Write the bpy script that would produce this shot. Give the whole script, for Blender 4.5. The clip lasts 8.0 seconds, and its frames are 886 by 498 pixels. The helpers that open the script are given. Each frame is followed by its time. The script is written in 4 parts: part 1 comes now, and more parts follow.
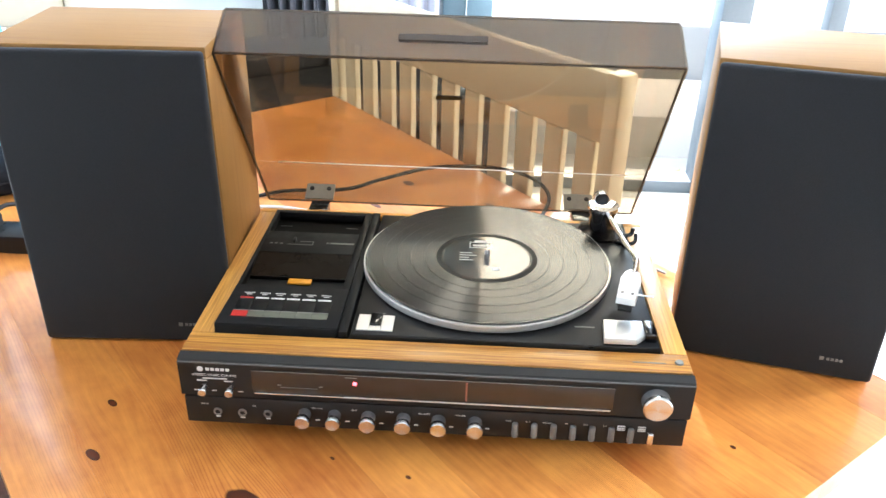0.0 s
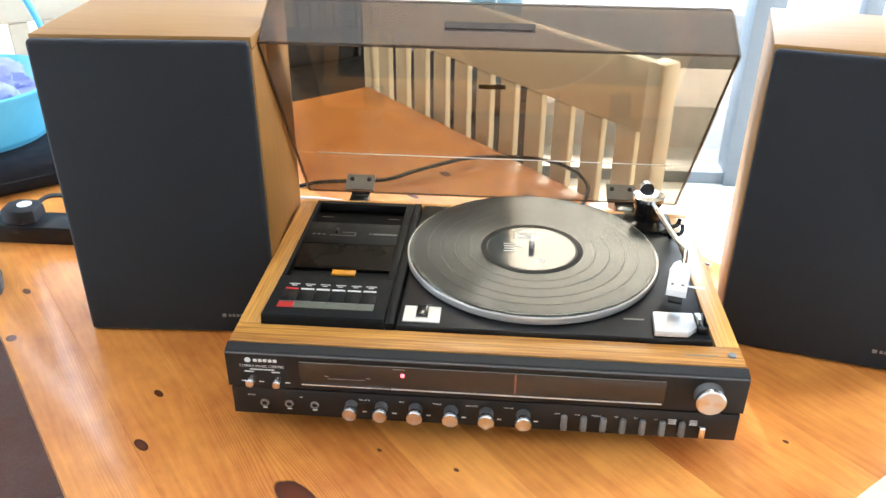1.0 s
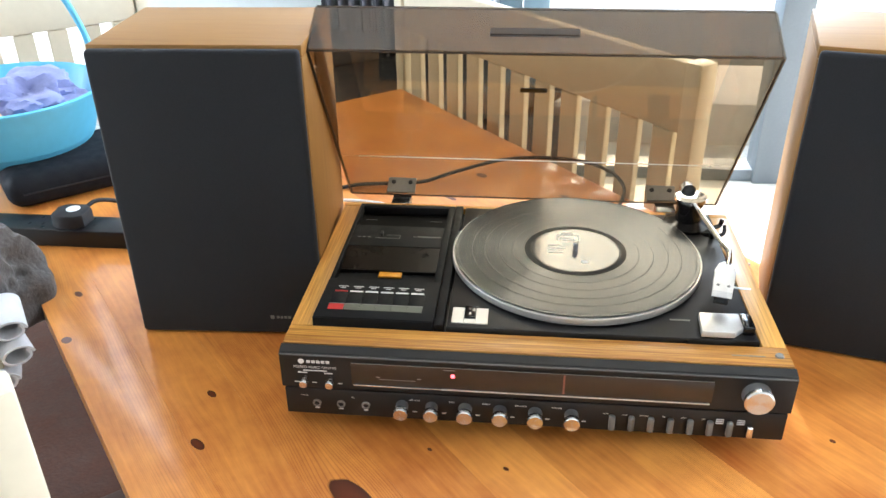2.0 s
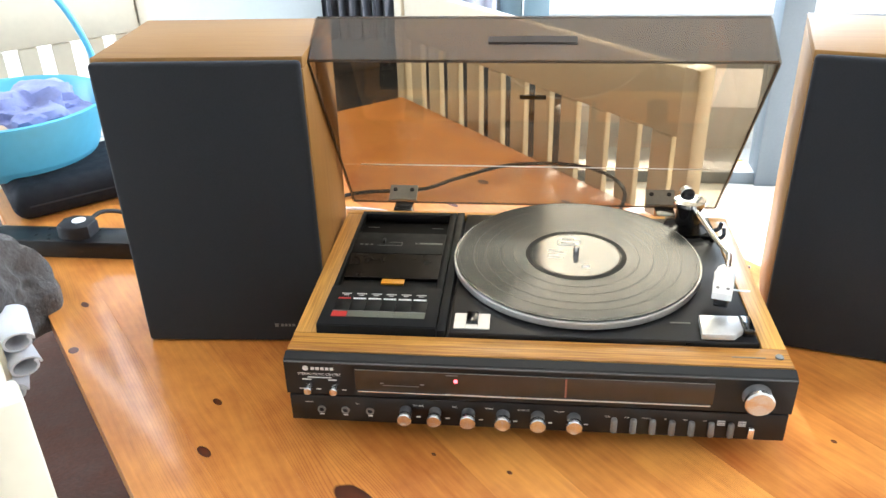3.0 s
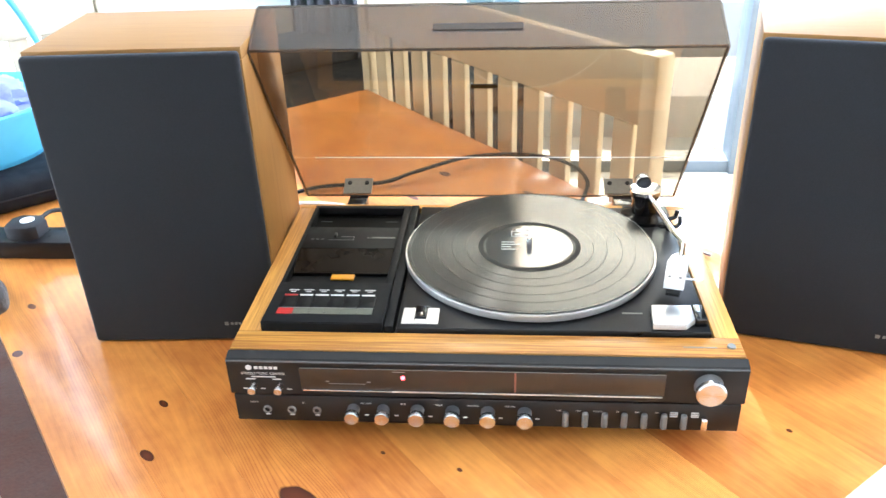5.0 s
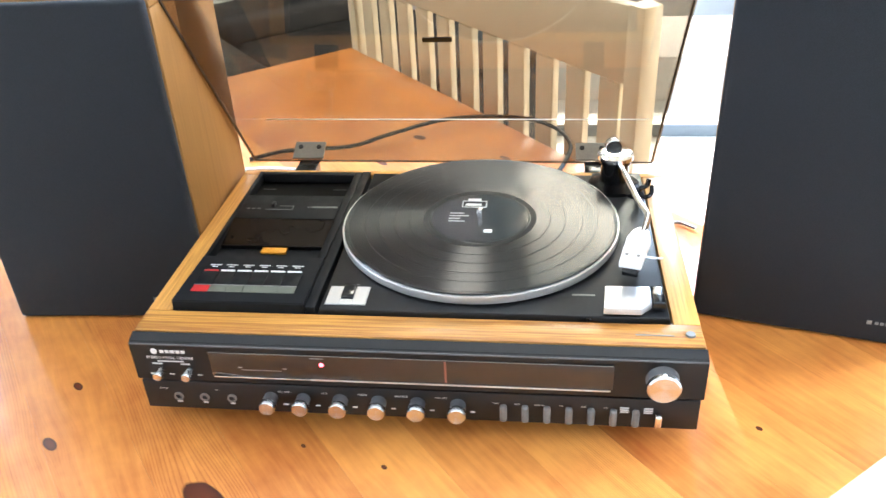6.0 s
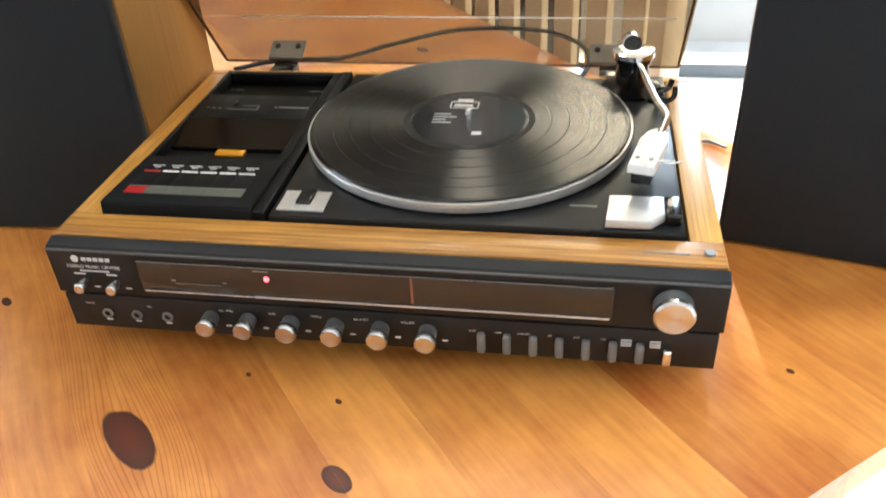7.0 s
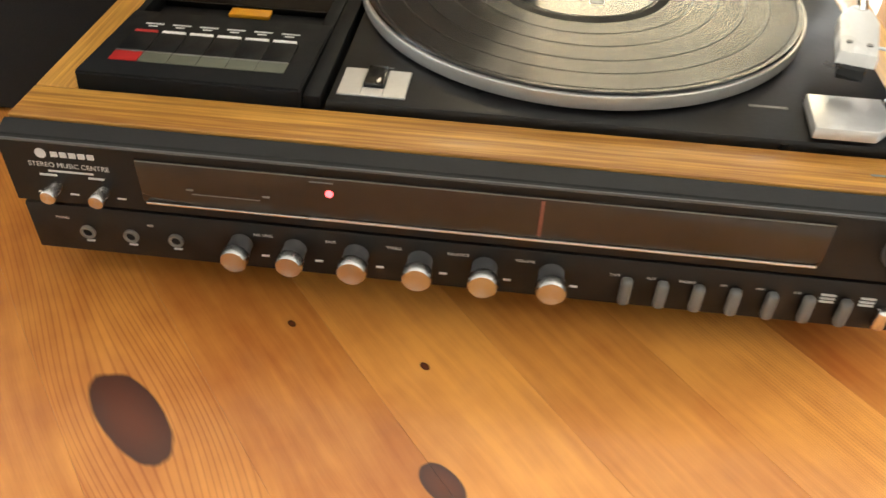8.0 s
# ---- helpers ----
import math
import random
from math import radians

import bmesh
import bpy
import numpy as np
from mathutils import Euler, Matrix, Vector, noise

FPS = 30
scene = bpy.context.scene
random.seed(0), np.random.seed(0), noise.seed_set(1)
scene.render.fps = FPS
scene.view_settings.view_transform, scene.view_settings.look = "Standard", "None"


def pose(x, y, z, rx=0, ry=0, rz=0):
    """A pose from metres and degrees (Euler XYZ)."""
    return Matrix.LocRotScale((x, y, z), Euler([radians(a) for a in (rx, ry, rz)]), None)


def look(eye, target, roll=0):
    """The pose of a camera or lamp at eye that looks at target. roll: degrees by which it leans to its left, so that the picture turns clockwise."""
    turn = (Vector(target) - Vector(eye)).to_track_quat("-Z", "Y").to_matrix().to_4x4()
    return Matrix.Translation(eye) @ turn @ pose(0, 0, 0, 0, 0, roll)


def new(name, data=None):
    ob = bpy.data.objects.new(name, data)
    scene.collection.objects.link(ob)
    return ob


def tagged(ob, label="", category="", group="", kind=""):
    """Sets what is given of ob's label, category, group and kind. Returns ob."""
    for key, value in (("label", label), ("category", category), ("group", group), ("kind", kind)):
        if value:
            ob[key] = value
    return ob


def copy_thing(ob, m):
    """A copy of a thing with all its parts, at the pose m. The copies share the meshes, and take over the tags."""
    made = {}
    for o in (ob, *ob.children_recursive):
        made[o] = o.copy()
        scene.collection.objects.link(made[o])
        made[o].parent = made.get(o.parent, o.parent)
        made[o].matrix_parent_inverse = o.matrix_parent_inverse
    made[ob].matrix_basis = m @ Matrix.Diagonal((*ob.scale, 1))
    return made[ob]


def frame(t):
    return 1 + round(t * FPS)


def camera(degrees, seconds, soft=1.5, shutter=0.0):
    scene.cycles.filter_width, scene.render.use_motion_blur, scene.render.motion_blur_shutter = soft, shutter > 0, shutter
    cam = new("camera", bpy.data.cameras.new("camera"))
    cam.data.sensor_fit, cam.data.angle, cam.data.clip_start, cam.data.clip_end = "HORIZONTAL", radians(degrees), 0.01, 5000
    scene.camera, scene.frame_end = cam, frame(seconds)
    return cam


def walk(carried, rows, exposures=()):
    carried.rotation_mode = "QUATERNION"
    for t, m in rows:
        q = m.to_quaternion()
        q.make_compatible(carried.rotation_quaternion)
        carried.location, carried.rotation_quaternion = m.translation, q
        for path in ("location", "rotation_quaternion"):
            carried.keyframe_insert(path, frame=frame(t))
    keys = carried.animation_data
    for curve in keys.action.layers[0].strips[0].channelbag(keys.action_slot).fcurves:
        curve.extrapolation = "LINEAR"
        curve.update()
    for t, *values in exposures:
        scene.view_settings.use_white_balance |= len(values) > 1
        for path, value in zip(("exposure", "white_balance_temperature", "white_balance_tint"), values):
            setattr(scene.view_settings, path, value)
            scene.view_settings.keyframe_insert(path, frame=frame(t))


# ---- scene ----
cam = camera(56.90, 8.0, shutter=0.3)
PATH = [
    (0, (0.0357, -0.6855, 0.6118), (-0.0021, 0.1941, 0.1376), 1.35),
    (0.5, (0.0221, -0.6794, 0.6093), (-0.0306, 0.1937, 0.1247), 0.87),
    (1, (0.0088, -0.6796, 0.6065), (-0.0560, 0.1932, 0.1228), 0.51),
    (1.5, (-0.0072, -0.6874, 0.6145), (-0.0873, 0.1836, 0.1298), -0.26),
    (2, (-0.0195, -0.6930, 0.6182), (-0.1097, 0.1765, 0.1326), -0.63),
    (3.5, (-0.0098, -0.7026, 0.6240), (-0.1028, 0.1717, 0.1478), -1.88),
    (4, (-0.0015, -0.6978, 0.6172), (-0.0848, 0.1758, 0.1379), -1.80),
    (5.5, (0.0600, -0.6431, 0.6005), (-0.0178, 0.2204, 0.1022), -2.11),
    (6, (0.1177, -0.5844, 0.5680), (0.0008, 0.2608, 0.0464), -3.04),
    (6.5, (0.1638, -0.5409, 0.5183), (0.0207, 0.3014, -0.0013), -2.07),
    (7, (0.1540, -0.4950, 0.4606), (-0.0020, 0.3148, -0.1049), -3.26),
    (7.5, (0.0999, -0.4197, 0.3917), (-0.0283, 0.3548, -0.2278), -1.43),
    (8, (0.0128, -0.3578, 0.3584), (-0.0536, 0.3912, -0.3008), 2.27),
]
walk(cam, [(t, look(eye, target, roll)) for t, eye, target, roll in PATH],
     exposures=[(0.0, 1.74, 5650, 10), (1.0, 1.72, 5700, 10), (2.0, 1.44, 5900, 10), (3.5, 1.70, 5800, 10), (5.5, 2.12, 5400, 10), (6.0, 2.10, 5400, 10), (6.5, 1.84, 5550, 10), (7.0, 1.42, 6000, 10), (7.5, 1.28, 6600, 10), (8.0, 1.20, 6900, 10)])

# ---- world and light ----
world = bpy.data.worlds.new("world")
scene.world = world
world.use_nodes = True
wn = world.node_tree.nodes
sky = wn.new("ShaderNodeTexSky")
sky.sky_type = "NISHITA"
sky.sun_disc = False
sky.sun_elevation = radians(34)
sky.sun_rotation = radians(-6)
sky.air_density, sky.dust_density = 1.0, 3.0
wn["Background"].inputs["Strength"].default_value = 0.15
world.node_tree.links.new(sky.outputs[0], wn["Background"].inputs["Color"])

SUN_DIR = Vector((math.sin(radians(-6)) * math.cos(radians(34)), math.cos(radians(-6)) * math.cos(radians(34)), math.sin(radians(34))))
sun_data = bpy.data.lights.new("sun", "SUN")
sun_data.energy, sun_data.angle, sun_data.color = 4.8, radians(2.0), (1.0, 0.95, 0.88)
sun = new("sun", sun_data)
sun.matrix_basis = look(SUN_DIR * 10, (0, 0, 0))


def window_light(name, centre, target, w, h, power, color):
    data = bpy.data.lights.new(name, "AREA")
    data.shape, data.size, data.size_y, data.energy, data.color = "RECTANGLE", w, h, power, color
    ob = new(name, data)
    ob.matrix_basis = look(centre, target)
    return ob


window_light("skylight_back", (0.49, 2.56, 0.86), (0.30, 0.0, 0.1), 0.8, 1.66, 26, (0.68, 0.87, 1.0))
# Unseen lamp and opening, added for the highlight fans on the record
ADDED_ROOF_OPENINGS = ((-0.28, -0.06, 1.505, 2.055),)   # x0, x1, y0, y1
for x0, x1, y0, y1 in ADDED_ROOF_OPENINGS:
    window_light("record_highlight_lamp", ((x0 + x1) / 2, (y0 + y1) / 2, 1.79), ((x0 + x1) / 2, (y0 + y1) / 2, 0.0), x1 - x0, y1 - y0, 75.0 * (x1 - x0) * (y1 - y0), (0.76, 0.88, 1.0))
window_light("skylight_side", (3.12, 1.05, 0.7), (0.0, 0.2, 0.0), 0.6, 1.6, 52, (0.96, 0.98, 1.0))
window_light("skylight_west", (-3.10, 0.2, 0.55), (0.0, 0.3, 0.0), 1.5, 1.2, 26, (0.90, 0.96, 1.0))


# ---- materials ----
def material(name, color, rough=0.5, metal=0.0, bump=0.0, scale=40.0, vary=0.15, coat=0.0, stretch=(1, 1, 1), spec=0.5, sheen=0.0):
    """A surface with broad stains, fine grain and relief."""
    m = bpy.data.materials.new(name)
    m.use_nodes = True
    t = m.node_tree
    n, l = t.nodes, t.links
    p = n["Principled BSDF"]
    p.inputs["Roughness"].default_value, p.inputs["Metallic"].default_value = rough, metal
    p.inputs["Coat Weight"].default_value, p.inputs["Specular IOR Level"].default_value = coat, spec
    p.inputs["Sheen Weight"].default_value = sheen
    tc = n.new("ShaderNodeTexCoord")
    mp = n.new("ShaderNodeMapping")
    mp.inputs["Scale"].default_value = stretch
    l.new(tc.outputs["Object"], mp.inputs["Vector"])
    fine, broad = n.new("ShaderNodeTexNoise"), n.new("ShaderNodeTexNoise")
    fine.inputs["Scale"].default_value, fine.inputs["Detail"].default_value = scale, 6
    broad.inputs["Scale"].default_value, broad.inputs["Detail"].default_value = scale / 9, 3
    for tex in (fine, broad):
        l.new(mp.outputs[0], tex.inputs["Vector"])
    mix = n.new("ShaderNodeMath")
    mix.operation = "ADD"
    l.new(fine.outputs[0], mix.inputs[0])
    l.new(broad.outputs[0], mix.inputs[1])
    ramp = n.new("ShaderNodeValToRGB")
    c = Vector(color)
    ramp.color_ramp.elements[0].position, ramp.color_ramp.elements[1].position = 0.3, 0.7
    ramp.color_ramp.elements[0].color = (*(c * (1 - vary)), 1)
    ramp.color_ramp.elements[1].color = (*[min(1, v * (1 + vary)) for v in c], 1)
    half = n.new("ShaderNodeMath")
    half.operation, half.inputs[1].default_value = "MULTIPLY", 0.5
    l.new(mix.outputs[0], half.inputs[0])
    l.new(half.outputs[0], ramp.inputs[0])
    l.new(ramp.outputs[0], p.inputs["Base Color"])
    rr = n.new("ShaderNodeMapRange")
    rr.inputs["From Min"].default_value, rr.inputs["From Max"].default_value = 0.3, 0.7
    rr.inputs["To Min"].default_value, rr.inputs["To Max"].default_value = max(0.02, rough * 0.8), min(1, rough * 1.2)
    l.new(broad.outputs[0], rr.inputs[0])
    l.new(rr.outputs[0], p.inputs["Roughness"])
    if bump:
        b = n.new("ShaderNodeBump")
        b.inputs["Strength"].default_value, b.inputs["Distance"].default_value = 0.6, bump
        l.new(fine.outputs[0], b.inputs["Height"])
        l.new(b.outputs[0], p.inputs["Normal"])
    return m


def wood(name, dark, light, along, rough=0.35, coat=0.0, bands=60.0, knots=(), random_boards=False, direction=(1, 0, 0), across=(0, 1, 0), contrast=1.0, rings=6.0, ring_depth=0.12):
    """Wood with its grain along one world direction; knots are (along, across, half length, half width)."""
    m = bpy.data.materials.new(name)
    m.use_nodes = True
    t = m.node_tree
    n, l = t.nodes, t.links
    p = n["Principled BSDF"]

    def calc(op, a, b=None):
        q = n.new("ShaderNodeMath")
        q.operation = op
        for i, v in enumerate((a, b)):
            if v is None:
                continue
            if isinstance(v, (int, float)):
                q.inputs[i].default_value = v
            else:
                l.new(v, q.inputs[i])
        return q.outputs[0]

    geo = n.new("ShaderNodeNewGeometry")

    def along_axis(axis):
        d = n.new("ShaderNodeVectorMath")
        d.operation = "DOT_PRODUCT"
        l.new(geo.outputs["Position"], d.inputs[0])
        d.inputs[1].default_value = axis
        return d.outputs["Value"]

    a, c = along_axis(direction), along_axis(across)
    third = along_axis(Vector(direction).cross(Vector(across)))
    if random_boards:
        info = n.new("ShaderNodeObjectInfo")
        shift = calc("MULTIPLY", info.outputs["Random"], 37.0)
    else:
        shift = 0.0
    core, push = None, 0.0
    for ka, kc, la, lc in knots:
        da, dc = calc("SUBTRACT", a, ka), calc("SUBTRACT", c, kc)
        ea = calc("ADD", calc("MULTIPLY", da, 0.985), calc("MULTIPLY", dc, 0.17))
        ec = calc("SUBTRACT", calc("MULTIPLY", dc, 0.985), calc("MULTIPLY", da, 0.17))
        r2 = calc("ADD", calc("POWER", calc("ABSOLUTE", calc("DIVIDE", ea, la)), 2.0), calc("POWER", calc("ABSOLUTE", calc("DIVIDE", ec, lc)), 2.0))
        fall = calc("DIVIDE", 1.0, calc("ADD", 1.0, calc("MULTIPLY", r2, 0.16)))
        push = calc("ADD", push, calc("MULTIPLY", calc("MULTIPLY", dc, fall), 0.65))
        core = r2 if core is None else calc("MINIMUM", core, r2)
    warped = calc("SUBTRACT", c, push)
    comb = n.new("ShaderNodeCombineXYZ")
    l.new(calc("ADD", calc("MULTIPLY", a, along), shift), comb.inputs[0])
    l.new(calc("ADD", warped, shift), comb.inputs[1])
    l.new(third, comb.inputs[2])
    big = n.new("ShaderNodeTexNoise")
    big.inputs["Scale"].default_value, big.inputs["Detail"].default_value = bands * 0.14, 3
    l.new(comb.outputs[0], big.inputs["Vector"])
    spots = n.new("ShaderNodeTexNoise")
    spots.inputs["Scale"].default_value, spots.inputs["Detail"].default_value = bands * 0.35, 2
    l.new(comb.outputs[0], spots.inputs["Vector"])
    ring_phase = calc("ADD", calc("MULTIPLY", calc("ADD", warped, third), bands * rings), calc("MULTIPLY", big.outputs[0], rings * 4.6))
    ring_phase = calc("ADD", ring_phase, calc("MULTIPLY", spots.outputs[0], rings * 1.3))
    wave = calc("SUBTRACT", 0.3, calc("POWER", calc("ADD", 0.5, calc("MULTIPLY", calc("SINE", ring_phase), 0.5)), 5.0))
    patch = calc("MULTIPLY", calc("MAXIMUM", calc("SUBTRACT", spots.outputs[0], 0.50), 0.02), 7.0)
    fine = n.new("ShaderNodeTexNoise")
    fine.inputs["Scale"].default_value, fine.inputs["Detail"].default_value = bands * 6, 5
    l.new(comb.outputs[0], fine.inputs["Vector"])
    tone = calc("ADD", calc("ADD", calc("MULTIPLY", calc("MULTIPLY", wave, patch), ring_depth * contrast), calc("MULTIPLY", calc("SUBTRACT", fine.outputs[0], 0.5), 0.55 * contrast)), calc("ADD", 0.5, calc("MULTIPLY", calc("SUBTRACT", big.outputs[0], 0.5), 1.1 * contrast)))
    if random_boards:
        stain = n.new("ShaderNodeTexNoise")
        stain.inputs["Scale"].default_value, stain.inputs["Detail"].default_value, stain.inputs["Roughness"].default_value = 11.0, 4, 0.6
        l.new(geo.outputs["Position"], stain.inputs["Vector"])
        tone = calc("ADD", tone, calc("MULTIPLY", calc("SUBTRACT", stain.outputs[0], 0.5), 0.85))
        tone = calc("ADD", tone, calc("MULTIPLY", calc("SUBTRACT", info.outputs["Random"], 0.5), 0.10))
    ramp = n.new("ShaderNodeValToRGB")
    ramp.color_ramp.elements[0].position, ramp.color_ramp.elements[1].position = 0.15, 0.85
    ramp.color_ramp.elements[0].color, ramp.color_ramp.elements[1].color = (*dark, 1), (*light, 1)
    l.new(tone, ramp.inputs[0])
    out = ramp.outputs[0]
    if knots:
        ring = n.new("ShaderNodeMapRange")
        ring.inputs["From Min"].default_value, ring.inputs["From Max"].default_value = 1.08, 1.22
        ring.inputs["To Min"].default_value, ring.inputs["To Max"].default_value = 1.0, 0.0
        l.new(calc("ADD", core, calc("ADD", calc("MULTIPLY", fine.outputs[0], 0.5), calc("MULTIPLY", spots.outputs[0], 0.2))), ring.inputs[0])
        km = n.new("ShaderNodeMix")
        km.data_type = "RGBA"
        kr = n.new("ShaderNodeValToRGB")
        kr.color_ramp.elements[0].color, kr.color_ramp.elements[1].color = (0.13, 0.028, 0.008, 1), (0.034, 0.008, 0.003, 1)
        l.new(core, kr.inputs[0])
        l.new(ring.outputs[0], km.inputs["Factor"])
        l.new(out, km.inputs["A"])
        l.new(kr.outputs[0], km.inputs["B"])
        out = km.outputs["Result"]
    l.new(out, p.inputs["Base Color"])
    p.inputs["Coat Weight"].default_value, p.inputs["Coat Roughness"].default_value = coat, 0.12
    rr = n.new("ShaderNodeMapRange")
    rr.inputs["To Min"].default_value, rr.inputs["To Max"].default_value = rough * 0.8, rough * 1.25
    l.new(big.outputs[0], rr.inputs[0])
    l.new(rr.outputs[0], p.inputs["Roughness"])
    b = n.new("ShaderNodeBump")
    b.inputs["Strength"].default_value, b.inputs["Distance"].default_value = 0.25, 0.0006
    l.new(fine.outputs[0], b.inputs["Height"])
    l.new(b.outputs[0], p.inputs["Normal"])
    return m


U, V = Vector((0.64, -0.768, 0)).normalized(), Vector((0.768, 0.64, 0)).normalized()   # along and across the table


def uv(x, y):
    return (Vector((x, y, 0)).dot(U), Vector((x, y, 0)).dot(V))


TABLE_KNOTS = [(*uv(x, y), la, lc) for x, y, la, lc in (
    (-0.1715, -0.1095, 0.044, 0.0175), (-0.003, -0.128, 0.017, 0.0095), (-0.359, -0.045, 0.013, 0.006), (-0.373, 0.040, 0.009, 0.0045),
    (-0.105, -0.031, 0.0035, 0.0022), (-0.022, -0.053, 0.0038, 0.0025), (-0.601, 0.130, 0.009, 0.007),
    (0.330, 0.020, 0.004, 0.003), (-0.051, -0.159, 0.009, 0.006), (-0.640, 0.240, 0.010, 0.005), (-0.09, 0.70, 0.014, 0.009), (-0.14, 0.60, 0.016, 0.006), (0.06, 0.62, 0.012, 0.006))]
PINE = wood("varnished_pine", (0.39, 0.097, 0.0165), (0.83, 0.358, 0.077), 0.10, 0.30, 0.25, 26, TABLE_KNOTS, True, U, V, 1.0, 100.0, 0.15)
PINE_EDGE = wood("varnished_pine_edge", (0.40, 0.11, 0.022), (0.70, 0.30, 0.075), 0.10, 0.35, 0.3, 26, (), False, U, V)
TEAK_X = wood("teak_veneer_along_front", (0.30, 0.120, 0.020), (0.92, 0.50, 0.105), 0.03, 0.40, 0.1, 90, (), False, (1, 0, 0), (0, 1, 0), 1.6)
TEAK_Y = wood("teak_veneer_along_side", (0.30, 0.120, 0.020), (0.92, 0.50, 0.105), 0.03, 0.40, 0.1, 90, (), False, (0, 1, 0), (1, 0, 0), 1.6)
OAK_X = wood("oak_veneer_flat", (0.21, 0.096, 0.017), (0.36, 0.180, 0.039), 0.05, 0.60, 0.0, 50, (), False, (1, 0, 0), (0, 1, 0), 0.8)
OAK_Z = wood("oak_veneer_upright", (0.21, 0.096, 0.017), (0.36, 0.180, 0.039), 0.05, 0.60, 0.0, 50, (), False, (0, 0, 1), (0, 1, 0), 0.8)
BLACK = material("black_plastic", (0.009, 0.009, 0.010), 0.34, 0, 0.0001, 300, 0.2, spec=0.35)
SATIN = material("black_satin_panel", (0.010, 0.0092, 0.009), 0.42, 0, 0.00006, 500, 0.2, spec=0.34)
CHARCOAL = material("charcoal_plastic", (0.007, 0.0075, 0.0085), 0.5, 0, 0.0001, 400, 0.15, spec=0.14)
GLOSS_BLACK = material("gloss_black_plastic", (0.006, 0.006, 0.007), 0.12, 0, 0, 100, 0.1)
# Near-black that puts shade into holes drawn flat; also darkens screws and track gaps
DARK_HOLE = material("dark_recess", (0.004, 0.004, 0.004), 0.7, 0, 0, 100, 0.1)
CLOTH = material("dark_grille_cloth", (0.017, 0.018, 0.021), 0.95, 0, 0.0003, 900, 0.3, spec=0.2, sheen=0.1)
CHROME = material("polished_chrome", (0.82, 0.82, 0.83), 0.15, 1, 0, 60, 0.04)
ALU = material("brushed_aluminium", (0.72, 0.72, 0.72), 0.30, 1, 0, 40, 0.05)
RIM = material("bright_platter_rim", (0.60, 0.59, 0.57), 0.36, 0.6, 0, 30, 0.05)
SILVER = material("satin_silver_plate", (0.62, 0.62, 0.62), 0.35, 0.7, 0, 300, 0.06)
GREY_METAL = material("grey_painted_hinge", (0.20, 0.195, 0.18), 0.45, 0.3, 0.0001, 300, 0.15)
GREY_KNOB = material("grey_ribbed_plastic", (0.10, 0.10, 0.103), 0.45, 0, 0, 200, 0.1)
GREY_BUTTON = material("grey_button_plastic", (0.17, 0.17, 0.165), 0.4, 0, 0, 200, 0.1)
WHITE = material("white_paint_mark", (0.70, 0.70, 0.70), 0.5, 0, 0, 200, 0.05)
WHITE_PLASTIC = material("white_plastic", (0.78, 0.78, 0.77), 0.3, 0, 0, 200, 0.04)
RED = material("red_plastic", (0.42, 0.018, 0.018), 0.4, 0, 0, 200, 0.1)
AMBER = material("amber_plastic", (0.62, 0.27, 0.012), 0.35, 0, 0, 200, 0.08)
OLIVE = material("olive_scale_strip", (0.10, 0.11, 0.085), 0.4, 0, 0, 200, 0.1)
CREAM = material("cream_painted_wood", (0.66, 0.61, 0.48), 0.45, 0, 0.0002, 60, 0.05)
CURTAIN = material("grey_curtain_cloth", (0.085, 0.085, 0.10), 0.9, 0, 0.0005, 300, 0.15, sheen=0.2)
WALL = material("pale_blue_wall_paint", (0.62, 0.68, 0.70), 0.85, 0, 0.0003, 80, 0.03)
PLASTER = material("white_plaster", (0.75, 0.74, 0.71), 0.9, 0, 0.0003, 80, 0.03)
FRAME_BLUE = material("blue_grey_frame_paint", (0.16, 0.24, 0.29), 0.45, 0, 0.0001, 90, 0.08)
FRAME_GREY = material("grey_frame_paint", (0.13, 0.15, 0.165), 0.4, 0, 0.0001, 90, 0.06)
CARPET = material("pale_floor_tiles", (0.58, 0.54, 0.48), 0.5, 0, 0.0006, 12, 0.12)
# Dark brown that puts the shade under the table into the floor's colour
UNDER_TABLE_SHADE = material("under_table_shade", (0.062, 0.022, 0.011), 0.95, 0, 0.003, 120, 0.3)
SEAT_WOOD = material("dark_brown_seat_wood", (0.055, 0.022, 0.012), 0.5, 0, 0.0004, 40, 0.25)
PAVING = material("pale_paving", (0.52, 0.50, 0.46), 0.85, 0, 0.003, 8, 0.15)
STONE = material("grey_step_stone", (0.40, 0.39, 0.38), 0.85, 0, 0.002, 14, 0.12)
LEAF = material("garden_leaves", (0.10, 0.20, 0.04), 0.6, 0, 0, 30, 0.4)
PETAL = material("yellow_petals", (0.75, 0.62, 0.03), 0.6, 0, 0, 30, 0.15)
POINTER = material("dull_red_pointer", (0.22, 0.07, 0.045), 0.5, 0, 0, 100, 0.1)
TERRACOTTA = material("terracotta_clay", (0.45, 0.19, 0.10), 0.8, 0, 0.001, 40, 0.15)
BLUE_TUB = material("light_blue_plastic", (0.13, 0.48, 0.70), 0.38, 0, 0.0002, 60, 0.06)
LILAC = material("lilac_cloth", (0.24, 0.27, 0.52), 0.85, 0, 0.0008, 160, 0.15, sheen=0.2)
BEIGE = material("beige_cloth", (0.55, 0.40, 0.28), 0.85, 0, 0.0008, 160, 0.15)
FLEECE = material("grey_fleece", (0.085, 0.075, 0.070), 0.95, 0, 0.004, 160, 0.35, sheen=0.2)
WHITE_CLOTH = material("white_cotton", (0.72, 0.73, 0.78), 0.85, 0, 0.0006, 300, 0.06)
